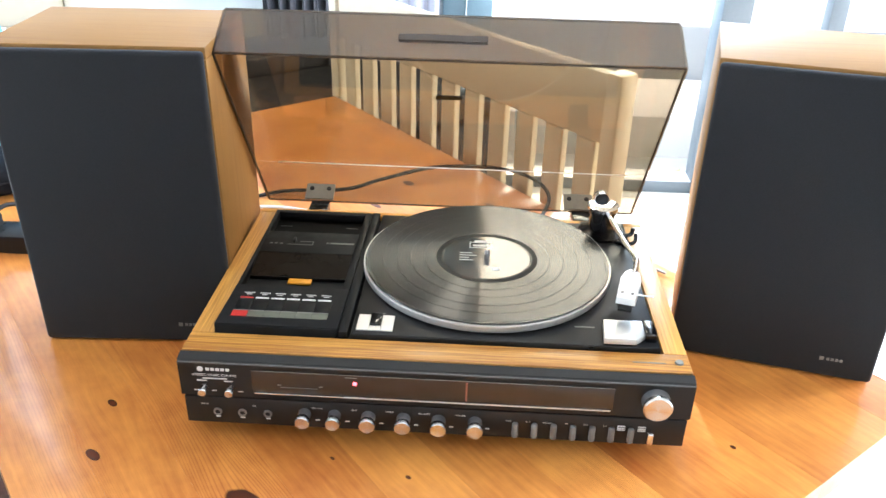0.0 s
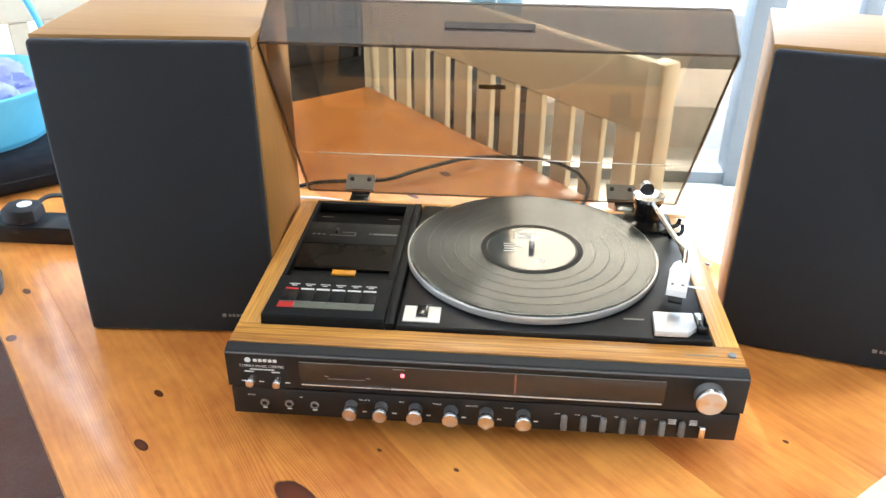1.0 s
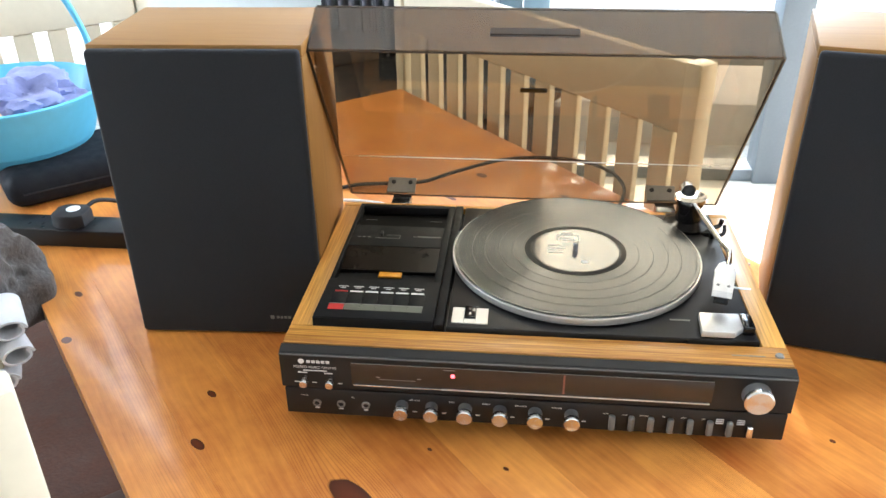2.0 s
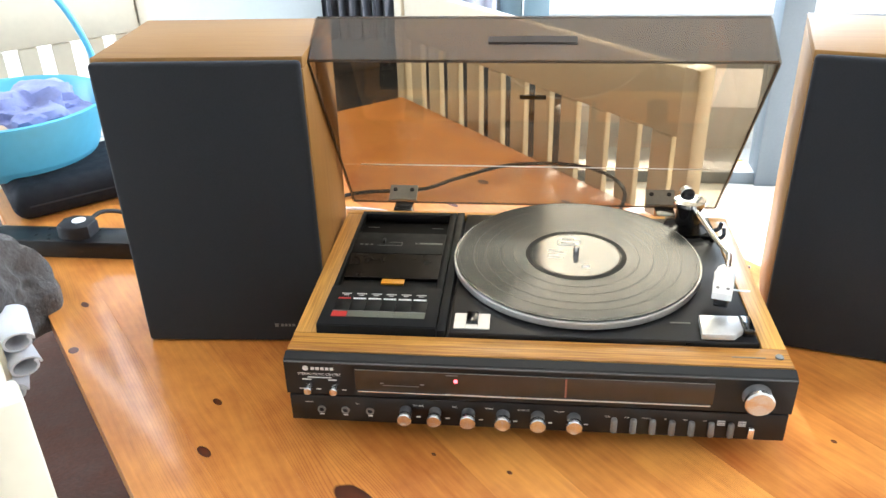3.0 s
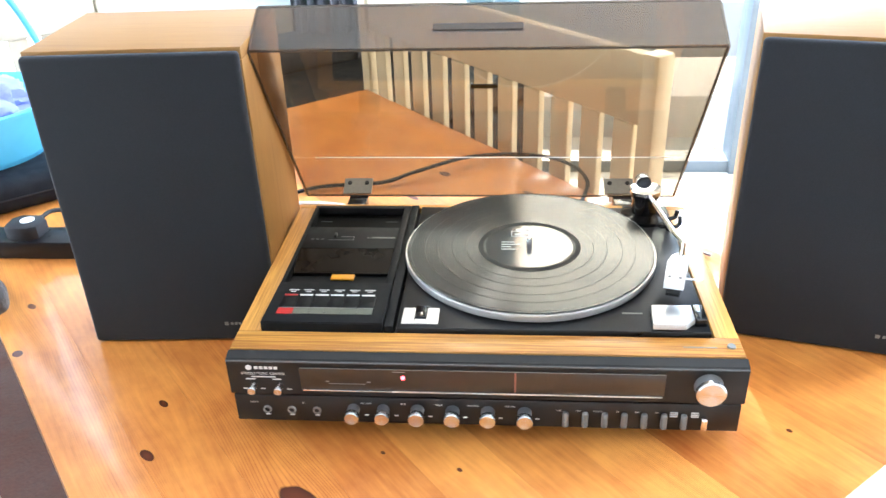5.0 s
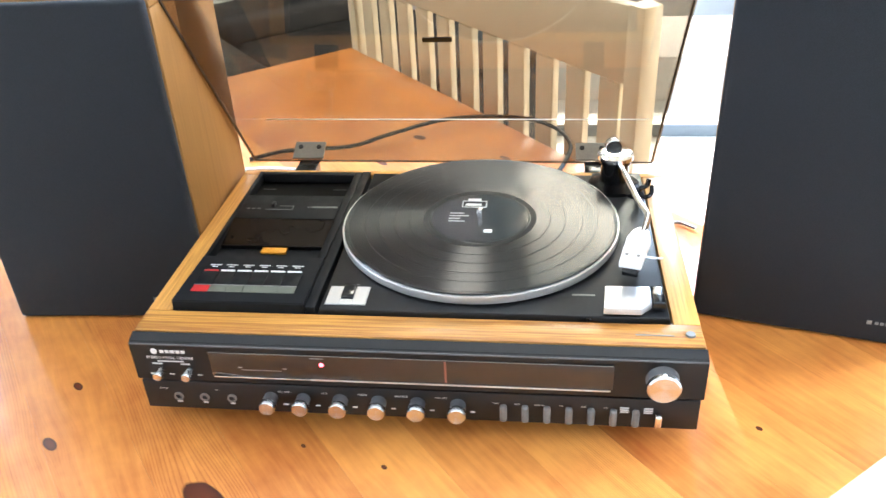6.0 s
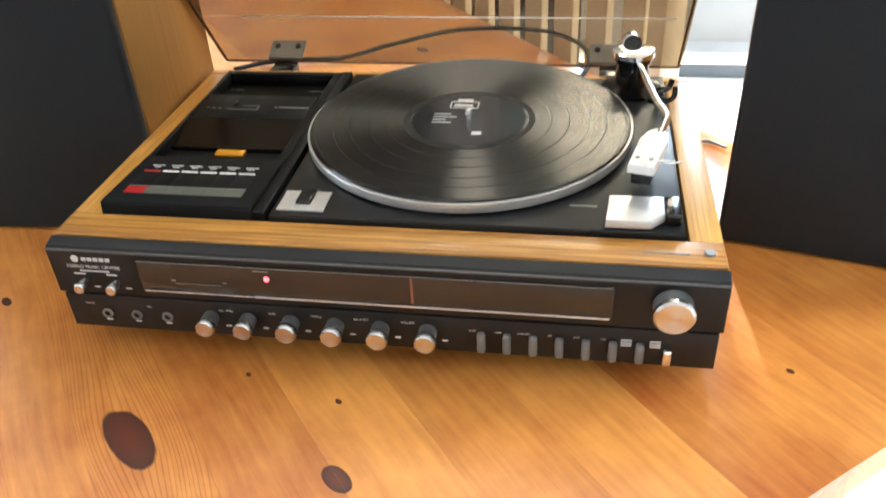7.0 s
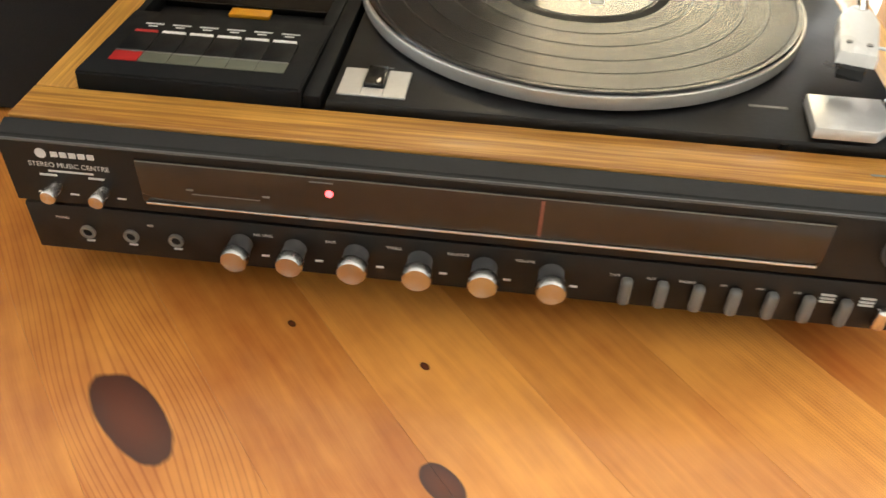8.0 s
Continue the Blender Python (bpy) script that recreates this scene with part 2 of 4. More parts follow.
NAVY = material("navy_stripe", (0.03, 0.06, 0.13), 0.85, 0, 0, 100, 0.1)
BAG = material("black_neoprene", (0.010, 0.011, 0.015), 0.8, 0, 0.0005, 500, 0.25, spec=0.2)
RUBBER = material("black_rubber", (0.014, 0.014, 0.016), 0.6, 0, 0, 200, 0.15, spec=0.3)
SOFA = material("charcoal_upholstery", (0.013, 0.0125, 0.014), 0.6, 0, 0.0006, 200, 0.25)


def smoked(name, color, rough=0.03):
    m = bpy.data.materials.new(name)
    m.use_nodes = True
    p = m.node_tree.nodes["Principled BSDF"]
    p.inputs["Base Color"].default_value = (*color, 1)
    p.inputs["Roughness"].default_value, p.inputs["Transmission Weight"].default_value, p.inputs["IOR"].default_value = rough, 1.0, 1.49
    return m


def thin_pane(name, tint, rough=0.02, share=0.05):
    """A thin sheet that light passes straight, tinted, with a small mirror share."""
    m = bpy.data.materials.new(name)
    m.use_nodes = True
    n, l = m.node_tree.nodes, m.node_tree.links
    n.remove(n["Principled BSDF"])
    tr, gl, mx = n.new("ShaderNodeBsdfTransparent"), n.new("ShaderNodeBsdfGlossy"), n.new("ShaderNodeMixShader")
    tr.inputs["Color"].default_value = (*tint, 1)
    gl.inputs["Roughness"].default_value = rough
    mx.inputs[0].default_value = share
    l.new(tr.outputs[0], mx.inputs[1])
    l.new(gl.outputs[0], mx.inputs[2])
    l.new(mx.outputs[0], n["Material Output"].inputs["Surface"])
    return m


SMOKE = thin_pane("smoked_acrylic", (0.66, 0.58, 0.47), 0.02, 0.08)
SMOKE_EDGE = material("smoked_acrylic_edge", (0.045, 0.03, 0.02), 0.15, 0, 0, 100, 0.1)
GLASS = thin_pane("window_glass", (0.97, 0.985, 0.985), 0.0, 0.03)
DOOR_SMOKE = material("smoked_cassette_door", (0.011, 0.008, 0.006), 0.15, 0, 0, 40, 0.15, spec=0.14)
MATT_BLACK = material("matt_black_window", (0.003, 0.003, 0.003), 0.35, 0, 0, 40, 0.1, spec=0.08)
DIAL_GLASS = material("smoked_dial_window", (0.040, 0.028, 0.020), 0.18, 0, 0, 40, 0.15)


def vinyl():
    """Black vinyl: round grooves blur the light across them and keep it sharp along them, which fans the highlights."""
    m = bpy.data.materials.new("black_vinyl")
    m.use_nodes = True
    n, l = m.node_tree.nodes, m.node_tree.links
    p = n["Principled BSDF"]
    tan = n.new("ShaderNodeTangent")
    tan.direction_type, tan.axis = "RADIAL", "Z"
    l.new(tan.outputs[0], p.inputs["Tangent"])
    p.inputs["Roughness"].default_value = 0.26
    p.inputs["Coat Weight"].default_value, p.inputs["Coat Roughness"].default_value = 0.12, 0.04
    p.inputs["Base Color"].default_value = (0.003, 0.003, 0.0035, 1)
    p.inputs["Specular IOR Level"].default_value = 0.58
    p.inputs["Anisotropic"].default_value, p.inputs["Anisotropic Rotation"].default_value = 1.0, 0.25
    return m


VINYL = vinyl()


def spun_metal():
    """Turned metal whose fine rings fan the light."""
    m = bpy.data.materials.new("spun_aluminium_cap")
    m.use_nodes = True
    n, l = m.node_tree.nodes, m.node_tree.links
    p = n["Principled BSDF"]
    tan = n.new("ShaderNodeTangent")
    tan.direction_type, tan.axis = "RADIAL", "Y"
    l.new(tan.outputs[0], p.inputs["Tangent"])
    p.inputs["Base Color"].default_value = (0.62, 0.62, 0.62, 1)
    p.inputs["Anisotropic Rotation"].default_value = 0.25
    p.inputs["Metallic"].default_value, p.inputs["Roughness"].default_value, p.inputs["Anisotropic"].default_value = 1.0, 0.24, 0.85
    return m


SPUN = spun_metal()
LINING = material("pale_lilac_curtain_lining", (0.50, 0.50, 0.58), 0.9, 0, 0.0005, 300, 0.08)
LABEL_PAPER = material("charcoal_label_paper", (0.030, 0.031, 0.033), 0.10, 0, 0, 12, 0.08, coat=0.25)


# ---- mesh helpers ----
def box(bm, x0, x1, y0, y1, z0, z1, bev=0.0, seg=2):
    made = bmesh.ops.create_cube(bm, size=1.0, matrix=Matrix.LocRotScale(((x0 + x1) / 2, (y0 + y1) / 2, (z0 + z1) / 2), None, (x1 - x0, y1 - y0, z1 - z0)))
    if bev:
        edges = list({e for v in made["verts"] for e in v.link_edges})
        bmesh.ops.bevel(bm, geom=edges, offset=bev, segments=seg, affect="EDGES", profile=0.5)
    return bm


def cyl(bm, p0, p1, r0, r1=None, seg=32, bev=0.0):
    p0, p1 = Vector(p0), Vector(p1)
    d = p1 - p0
    m = Matrix.Translation((p0 + p1) / 2) @ d.to_track_quat("Z", "Y").to_matrix().to_4x4()
    made = bmesh.ops.create_cone(bm, cap_ends=True, segments=seg, radius1=r0, radius2=r0 if r1 is None else r1, depth=d.length, matrix=m)
    if bev:
        faces = {f for v in made["verts"] for f in v.link_faces if len(f.verts) > 4}
        bmesh.ops.bevel(bm, geom=list({e for f in faces for e in f.edges}), offset=bev, segments=2, affect="EDGES", profile=0.5)
    return bm


def lathe(bm, profile, centre=(0, 0, 0), axis=(0, 0, 1), seg=48):
    """Turns (radius, height) pairs round an axis."""
    m = Matrix.Translation(centre) @ Vector(axis).to_track_quat("Z", "Y").to_matrix().to_4x4()
    rings = []
    for r, h in profile:
        if r < 1e-6:
            rings.append([bm.verts.new(m @ Vector((0, 0, h)))])
        else:
            rings.append([bm.verts.new(m @ Vector((r * math.cos(2 * math.pi * k / seg), r * math.sin(2 * math.pi * k / seg), h))) for k in range(seg)])
    for a, b in zip(rings, rings[1:]):
        for k in range(seg):
            j = (k + 1) % seg
            if len(a) == 1 and len(b) > 1:
                bm.faces.new((a[0], b[k], b[j]))
            elif len(b) == 1 and len(a) > 1:
                bm.faces.new((a[k], a[j], b[0]))
            elif len(a) > 1:
                bm.faces.new((a[k], a[j], b[j], b[k]))
    bmesh.ops.recalc_face_normals(bm, faces=bm.faces)
    return bm


def smooth_path(pts, steps=8):
    pts = [Vector(p) for p in pts]
    full = [pts[0] * 2 - pts[1], *pts, pts[-1] * 2 - pts[-2]]
    out = []
    for i in range(1, len(full) - 2):
        p0, p1, p2, p3 = full[i - 1:i + 3]
        for k in range(steps):
            s = k / steps
            out.append(0.5 * ((2 * p1) + (p2 - p0) * s + (2 * p0 - 5 * p1 + 4 * p2 - p3) * s * s + (3 * p1 - p0 - 3 * p2 + p3) * s ** 3))
    return out + [pts[-1]]


def tube(bm, pts, r, seg=10, steps=8, flat=1.0):
    path = smooth_path(pts, steps)
    rings = []
    side = Vector((0, 0, 1))
    for i, p in enumerate(path):
        d = (path[min(i + 1, len(path) - 1)] - path[max(i - 1, 0)]).normalized()
        a = side.cross(d)
        a = a.normalized() if a.length > 1e-4 else d.orthogonal().normalized()
        b = d.cross(a)
        rad = r(i / (len(path) - 1)) if callable(r) else r
        rings.append([bm.verts.new(p + (a * math.cos(2 * math.pi * k / seg) + b * flat * math.sin(2 * math.pi * k / seg)) * rad) for k in range(seg)])
    for a, b in zip(rings, rings[1:]):
        for k in range(seg):
            bm.faces.new((a[k], a[(k + 1) % seg], b[(k + 1) % seg], b[k]))
    bm.faces.new(rings[0][::-1])
    bm.faces.new(rings[-1])
    bmesh.ops.recalc_face_normals(bm, faces=bm.faces)
    return bm


def prism(bm, outline, low, high, bev=0.0):
    """An outline of (x, y) pairs drawn up from low to high."""
    bottom = [bm.verts.new((x, y, low)) for x, y in outline]
    top = [bm.verts.new((x, y, high)) for x, y in outline]
    k = len(outline)
    faces = [bm.faces.new(bottom[::-1]), bm.faces.new(top)]
    faces += [bm.faces.new((bottom[i], bottom[(i + 1) % k], top[(i + 1) % k], top[i])) for i in range(k)]
    bmesh.ops.recalc_face_normals(bm, faces=faces)
    if bev:
        bmesh.ops.bevel(bm, geom=list(faces[1].edges), offset=bev, segments=2, affect="EDGES", profile=0.5)
    return bm


def slab(bm, a, b, c, d, thick):
    """A plate between four corners, thickened away from its front."""
    a, b, c, d = (Vector(p) for p in (a, b, c, d))
    nrm = (b - a).cross(d - a).normalized() * thick
    vs = [bm.verts.new(p) for p in (a, b, c, d)] + [bm.verts.new(p - nrm) for p in (a, b, c, d)]
    fs = [bm.faces.new([vs[i] for i in q]) for q in ((0, 1, 2, 3), (7, 6, 5, 4), (0, 4, 5, 1), (1, 5, 6, 2), (2, 6, 7, 3), (3, 7, 4, 0))]
    bmesh.ops.recalc_face_normals(bm, faces=fs)
    return bm


def finish(name, bm, mat, angle=35):
    me = bpy.data.meshes.new(name)
    bm.to_mesh(me)
    bm.free()
    me.materials.append(mat)
    for f in me.polygons:
        f.use_smooth = True
    me.set_sharp_from_angle(angle=radians(angle))
    return me


def part(name, bm, mat, parent, label=""):
    ob = new(name, finish(name, bm, mat) if isinstance(bm, bmesh.types.BMesh) else bm)
    ob.parent = parent
    base = parent.matrix_basis
    if parent.parent:
        base = parent.parent.matrix_basis @ parent.matrix_parent_inverse @ base
    ob.matrix_parent_inverse = base.inverted()
    return tagged(ob, label)


def thing(name, base, label, category, group="", kind=""):
    ob = new(name)
    ob.empty_display_size = 0.05
    ob.matrix_basis = base if isinstance(base, Matrix) else Matrix.Translation(base)
    return tagged(ob, label, category, group, kind)


def solid(name, bm, mat, label, category, kind="", group=""):
    return tagged(new(name, finish(name, bm, mat)), label, category, group, kind)


def nb():
    return bmesh.new()


def writing(name, text, size, m, mat, parent, align="CENTER"):
    cu = bpy.data.curves.new(name, "FONT")
    cu.body, cu.size, cu.align_x, cu.extrude = text, size, align, 0.00005
    tmp = bpy.data.objects.new(name, cu)
    me = bpy.data.meshes.new_from_object(tmp)
    bpy.data.objects.remove(tmp)
    me.materials.clear()
    me.materials.append(mat)
    me.transform(m)
    return part(name, me, mat, parent)


# ---- the room ----
FLOOR = -0.75
CEIL = 1.75
BACK = 2.44
solid("ground", box(nb(), -60, 60, -60, 60, FLOOR - 0.25, FLOOR - 0.12), PAVING, "pale sunlit paving and ground outside the room", "ground", "structure")
solid("floor", box(nb(), -3.0, 3.2, -3.0, BACK + 0.15, FLOOR - 0.12, FLOOR), CARPET, "pale tiled room floor", "floor", "structure")
# The ceiling is out of view, left open only at the added lamp
bm = nb()
xs = sorted({-3.0, 3.2, *[v for q in ADDED_ROOF_OPENINGS for v in q[:2]]})
ys = sorted({-3.0, BACK + 0.15, *[v for q in ADDED_ROOF_OPENINGS for v in q[2:]]})
for x0, x1 in zip(xs, xs[1:]):
    for y0, y1 in zip(ys, ys[1:]):
        if not any(q[0] <= x0 < q[1] and q[2] <= y0 < q[3] for q in ADDED_ROOF_OPENINGS):
            box(bm, x0, x1, y0, y1, CEIL, CEIL + 0.1)
solid("ceiling", bm, PLASTER, "unseen white plaster ceiling with an opening for an added lamp", "ceiling", "structure")
bm = nb()
box(bm, -3.15, -3.0, -3.0, BACK + 0.15, FLOOR, FLOOR + 0.65)
box(bm, -3.15, -3.0, -3.0, BACK + 0.15, 1.2, CEIL)
box(bm, -3.15, -3.0, -3.0, -0.6, FLOOR + 0.65, 1.2)
box(bm, -3.15, -3.0, 1.0, BACK + 0.15, FLOOR + 0.65, 1.2)
solid("wall_west", bm, PLASTER, "white plastered wall with a window opening", "wall", "structure")
bm = nb()
box(bm, -1.62, -0.12, BACK, BACK + 0.15, FLOOR, CEIL)
box(bm, -3.0, -1.62, BACK, BACK + 0.15, FLOOR, FLOOR + 0.15)
box(bm, -3.0, -1.62, BACK, BACK + 0.15, 1.5, CEIL)
solid("wall_north", bm, WALL, "pale blue-grey painted wall behind the seats", "wall", "structure")
# Wall added out of view to cut the side light to a narrow opening
bm = nb()
box(bm, 3.05, 3.2, -3.0, BACK, FLOOR, FLOOR + 0.35)
box(bm, 3.05, 3.2, -3.0, BACK, CEIL - 0.25, CEIL)
box(bm, 3.05, 3.2, -3.0, 0.72, FLOOR + 0.35, CEIL - 0.25)
box(bm, 3.05, 3.2, 1.38, BACK, FLOOR + 0.35, CEIL - 0.25)
solid("wall_east", bm, PLASTER, "added unseen white wall that narrows the side light to one opening", "wall", "structure")
# Unseen wall, added so that no direct light comes from the front
bm = box(nb(), -3.15, 3.2, -3.15, -3.0, FLOOR, CEIL)
solid("wall_south", bm, PLASTER, "added plain white wall, unseen behind the viewer, closing off front light", "wall", "structure")

doors = thing("window_1", (0.5, BACK, FLOOR), "tall glazed garden doors in blue and grey frames", "window", "", "structure")
part("door_frame", box(nb(), -0.12, -0.035, BACK - 0.03, BACK + 0.08, FLOOR, CEIL, 0.006), FRAME_BLUE, doors, "blue-grey painted upright")
part("door_frame", box(nb(), -0.03, 0.065, BACK - 0.05, BACK + 0.06, FLOOR, CEIL, 0.006), FRAME_BLUE, doors, "blue-grey painted upright")
part("door_frame", box(nb(), 0.90, 1.01, BACK - 0.05, BACK + 0.08, FLOOR, CEIL, 0.006), FRAME_GREY, doors, "grey painted upright")
part("white_trim", box(nb(), 1.015, 1.06, BACK - 0.02, BACK + 0.05, FLOOR, CEIL, 0.004), WHITE_PLASTIC, doors)
part("door_frame", box(nb(), 1.30, 1.36, BACK - 0.02, BACK + 0.05, FLOOR, CEIL, 0.004), FRAME_GREY, doors)
part("door_frame", box(nb(), 2.20, 2.28, BACK - 0.02, BACK + 0.05, FLOOR, CEIL, 0.004), FRAME_GREY, doors)
part("sill", box(nb(), 0.065, 3.05, BACK - 0.03, BACK + 0.09, FLOOR, FLOOR + 0.05, 0.004), FRAME_GREY, doors)
part("head", box(nb(), 0.065, 3.05, BACK - 0.03, BACK + 0.09, CEIL - 0.06, CEIL, 0.004), FRAME_GREY, doors)
for x0, x1 in ((0.065, 0.90), (1.06, 1.30), (1.36, 2.20), (2.28, 3.05)):
    pane = part("pane", box(nb(), x0, x1, BACK + 0.02, BACK + 0.026, FLOOR + 0.05, CEIL - 0.06), GLASS, doors)
    pane.visible_shadow = False

win = thing("window_2", (-2.3, BACK, FLOOR), "wide window in a white frame behind the seats", "window", "", "structure")
for x0, x1, z0, z1 in ((-3.0, -2.94, FLOOR + 0.15, 1.5), (-1.68, -1.62, FLOOR + 0.15, 1.5), (-2.34, -2.28, FLOOR + 0.15, 1.5), (-2.94, -2.34, FLOOR + 0.15, FLOOR + 0.21), (-2.28, -1.68, FLOOR + 0.15, FLOOR + 0.21)):
    part("window_frame", box(nb(), x0, x1, BACK + 0.02, BACK + 0.08, z0, z1, 0.004), WHITE_PLASTIC, win)
for x0, x1 in ((-2.94, -2.34), (-2.28, -1.68)):
    pane = part("pane", box(nb(), x0, x1, BACK + 0.04, BACK + 0.046, FLOOR + 0.21, 1.5), GLASS, win)
    pane.visible_shadow = False
side_win = thing("window_3", (-3.05, 0.2, FLOOR + 0.65), "white framed window in the side wall", "window", "", "structure")
for y0, y1, z0, z1 in ((-0.6, -0.54, FLOOR + 0.65, 1.2), (0.94, 1.0, FLOOR + 0.65, 1.2), (-0.54, 0.94, FLOOR + 0.65, FLOOR + 0.71), (-0.54, 0.94, 1.14, 1.2), (0.17, 0.23, FLOOR + 0.71, 1.14)):
    part("window_frame", box(nb(), -3.07, -3.01, y0, y1, z0, z1, 0.004), WHITE_PLASTIC, side_win)
for y0, y1 in ((-0.54, 0.17), (0.23, 0.94)):
    pane = part("pane", box(nb(), -3.046, -3.04, y0, y1, FLOOR + 0.71, 1.14), GLASS, side_win)
    pane.visible_shadow = False
bm = nb()
n_fold = 72
front, rear = [], []
for k in range(n_fold + 1):
    x = -0.78 + 0.37 * k / n_fold
    y = BACK - 0.10 + 0.035 * math.sin(k * 0.75) + 0.012 * math.sin(k * 1.9 + 1)
    front.append((x, y))
    rear.append((x, y + 0.012))
prism(bm, front + rear[::-1], FLOOR + 0.02, CEIL - 0.1)
lining = nb()
fr, rr = [], []
for k in range(41):
    x = -0.40 + 0.27 * k / 40
    y = BACK - 0.08 + 0.02 * math.sin(k * 0.62)
    fr.append((x, y))
    rr.append((x, y + 0.008))
prism(lining, fr + rr[::-1], FLOOR + 0.02, CEIL - 0.1)
solid("curtain", lining, LINING, "pale lilac curtain lining beside the blue frame", "curtain")
solid("curtain", bm, CURTAIN, "dark grey curtain hanging in folds beside the doors", "curtain")


# ---- outside ----
for y0, y1, z in ((3.10, 3.75, -0.66), (4.1, 5.3, -0.45)):
    bm = nb()
    box(bm, -1.5, 5, y0, y1, FLOOR - 0.13, z, 0.02)
    solid("garden_step", bm, STONE, "grey stone garden step outside the doors", "step", "", "garden steps")
rng = random.Random(4)
PX, PY = 0.925, 2.62
pot = thing("flower_pot", (PX, PY, -0.87), "clay pot with yellow garden flowers", "plant")
part("pot", lathe(nb(), [(0, 0), (0.038, 0), (0.05, 0.06), (0.056, 0.06), (0.056, 0.075), (0.047, 0.075), (0.044, 0.055), (0, 0.055)], (PX, PY, -0.87)), TERRACOTTA, pot)
bm, bl = nb(), nb()
for k in range(110):
    a, r, h = rng.uniform(0, 6.28), rng.uniform(0, 0.06), rng.uniform(0.055, 0.115)
    c = Vector((PX + r * math.cos(a), PY + r * math.sin(a), -0.87 + h))
    d = Vector((rng.uniform(-1, 1), rng.uniform(-1, 1), rng.uniform(-0.4, 1))).normalized() * 0.03
    s = d.cross(Vector((0, 0, 1))).normalized() * 0.010
    target = bl if k % 5 == 0 else bm
    if k % 5 == 0:
        lathe(target, [(0, -0.008), (0.018, 0.0), (0.021, 0.008), (0, 0.004)], c, d, 8)
    else:
        vs = [target.verts.new(p) for p in (c, c + d * 0.5 + s, c + d, c + d * 0.5 - s)]
        target.faces.new(vs)
tagged(part("foliage", bm, LEAF, pot), kind="stuff")
tagged(part("blossom", bl, PETAL, pot), kind="stuff")


# ---- the table ----
U0, U1, V0, V1 = -1.12, 0.285, -0.388, 0.525
table_turn = Matrix(((U.x, V.x, 0, 0), (U.y, V.y, 0, 0), (0, 0, 1, 0), (0, 0, 0, 1)))
table = thing("dining_table", table_turn @ Matrix.Translation((-0.4, 0.07, FLOOR)), "varnished orange pine dining table with dark knots", "table")
bm = box(nb(), U0 + 0.09, U1 - 0.09, V0 + 0.09, V1 - 0.09, -0.13, -0.032, 0.003)
bm.transform(table_turn)
part("apron", bm, PINE_EDGE, table)
for u in (U0 + 0.12, U1 - 0.12):
    for v in (V0 + 0.12, V1 - 0.12):
        bm = lathe(nb(), [(0, FLOOR), (0.028, FLOOR), (0.034, FLOOR + 0.1), (0.044, FLOOR + 0.3), (0.036, FLOOR + 0.5), (0.046, FLOOR + 0.56), (0.046, -0.05), (0, -0.05)], (u, v, 0), seg=24)
        bm.transform(table_turn)
        part("leg", bm, PINE_EDGE, table)
BOARDS = 12
step = (V1 - V0) / BOARDS
for k in range(BOARDS):
    a, b = V0 + k * step, V0 + (k + 1) * step
    bm = box(nb(), U0, U1, a + 0.00003, b - 0.00003, -0.030, 0.0, 0.00012, 1)
    if k in (0, BOARDS - 1):
        v_edge = V0 if k == 0 else V1
        rim = [e for e in bm.edges if all(abs(v.co.y - v_edge) < 0.0006 for v in e.verts) and abs(e.verts[0].co.x - e.verts[1].co.x) > 0.5]
        bmesh.ops.bevel(bm, geom=rim, offset=0.006, segments=3, affect="EDGES", profile=0.5)
    bm.transform(table_turn)
    part("board", bm, PINE, table)


# ---- seats round the table ----
def slatted_seat(width, slats, label, name="dining_chair", category="chair"):
    """Cream slatted seat; the back stands in the plane y = 0 and faces -y."""
    s = thing(name, Matrix.Identity(4), label, category, "cream slatted seats")
    h = width / 2
    for side in (-1, 1):
        x = side * (h - 0.0175)
        part("post", box(nb(), x - 0.0175, x + 0.0175, -0.02, 0.02, 0, 0.99, 0.005), CREAM, s)
        part("leg", box(nb(), x - 0.0175, x + 0.0175, -0.42, -0.38, 0, 0.43, 0.005), CREAM, s)
        part("side_rail", box(nb(), x - 0.012, x + 0.012, -0.38, -0.02, 0.36, 0.42, 0.003), CREAM, s)
    part("top_rail", box(nb(), -h + 0.036, h - 0.036, -0.013, 0.013, 0.862, 0.985, 0.006), CREAM, s)
    part("lower_rail", box(nb(), -h + 0.036, h - 0.036, -0.013, 0.013, 0.50, 0.55, 0.004), CREAM, s)
    part("seat", box(nb(), -h, h, -0.43, -0.022, 0.432, 0.455, 0.006), SEAT_WOOD, s, "dark brown wooden seat")
    pitch = (width - 0.072) / slats
    for k in range(slats):
        x = -h + 0.036 + pitch * (k + 0.5)
        part("slat", box(nb(), x - 0.023, x + 0.023, -0.008, 0.008, 0.552, 0.860, 0.002, 1), CREAM, s)
    return s


def seat_pose(u, v, facing):
    """The back's middle at (u, v) of the table; facing is the way to the table."""
    f = facing
    m = Matrix(((-f.y, -f.x, 0, 0), (f.x, -f.y, 0, 0), (0, 0, 1, 0), (0, 0, 0, 1)))
    p = U * u + V * v
    return Matrix.Translation((p.x, p.y, FLOOR)) @ m


bench = slatted_seat(0.95, 11, "cream painted slatted bench back along the table", "slatted_bench", "bench")
bench.matrix_basis = seat_pose(-0.775, 0.61, -V)
copy_thing(bench, seat_pose(-1.74, -0.345, U))
chair = slatted_seat(0.46, 5, "cream painted slatted dining chair with clothes over it")
chair.matrix_basis = seat_pose(-0.28, -0.475, V)

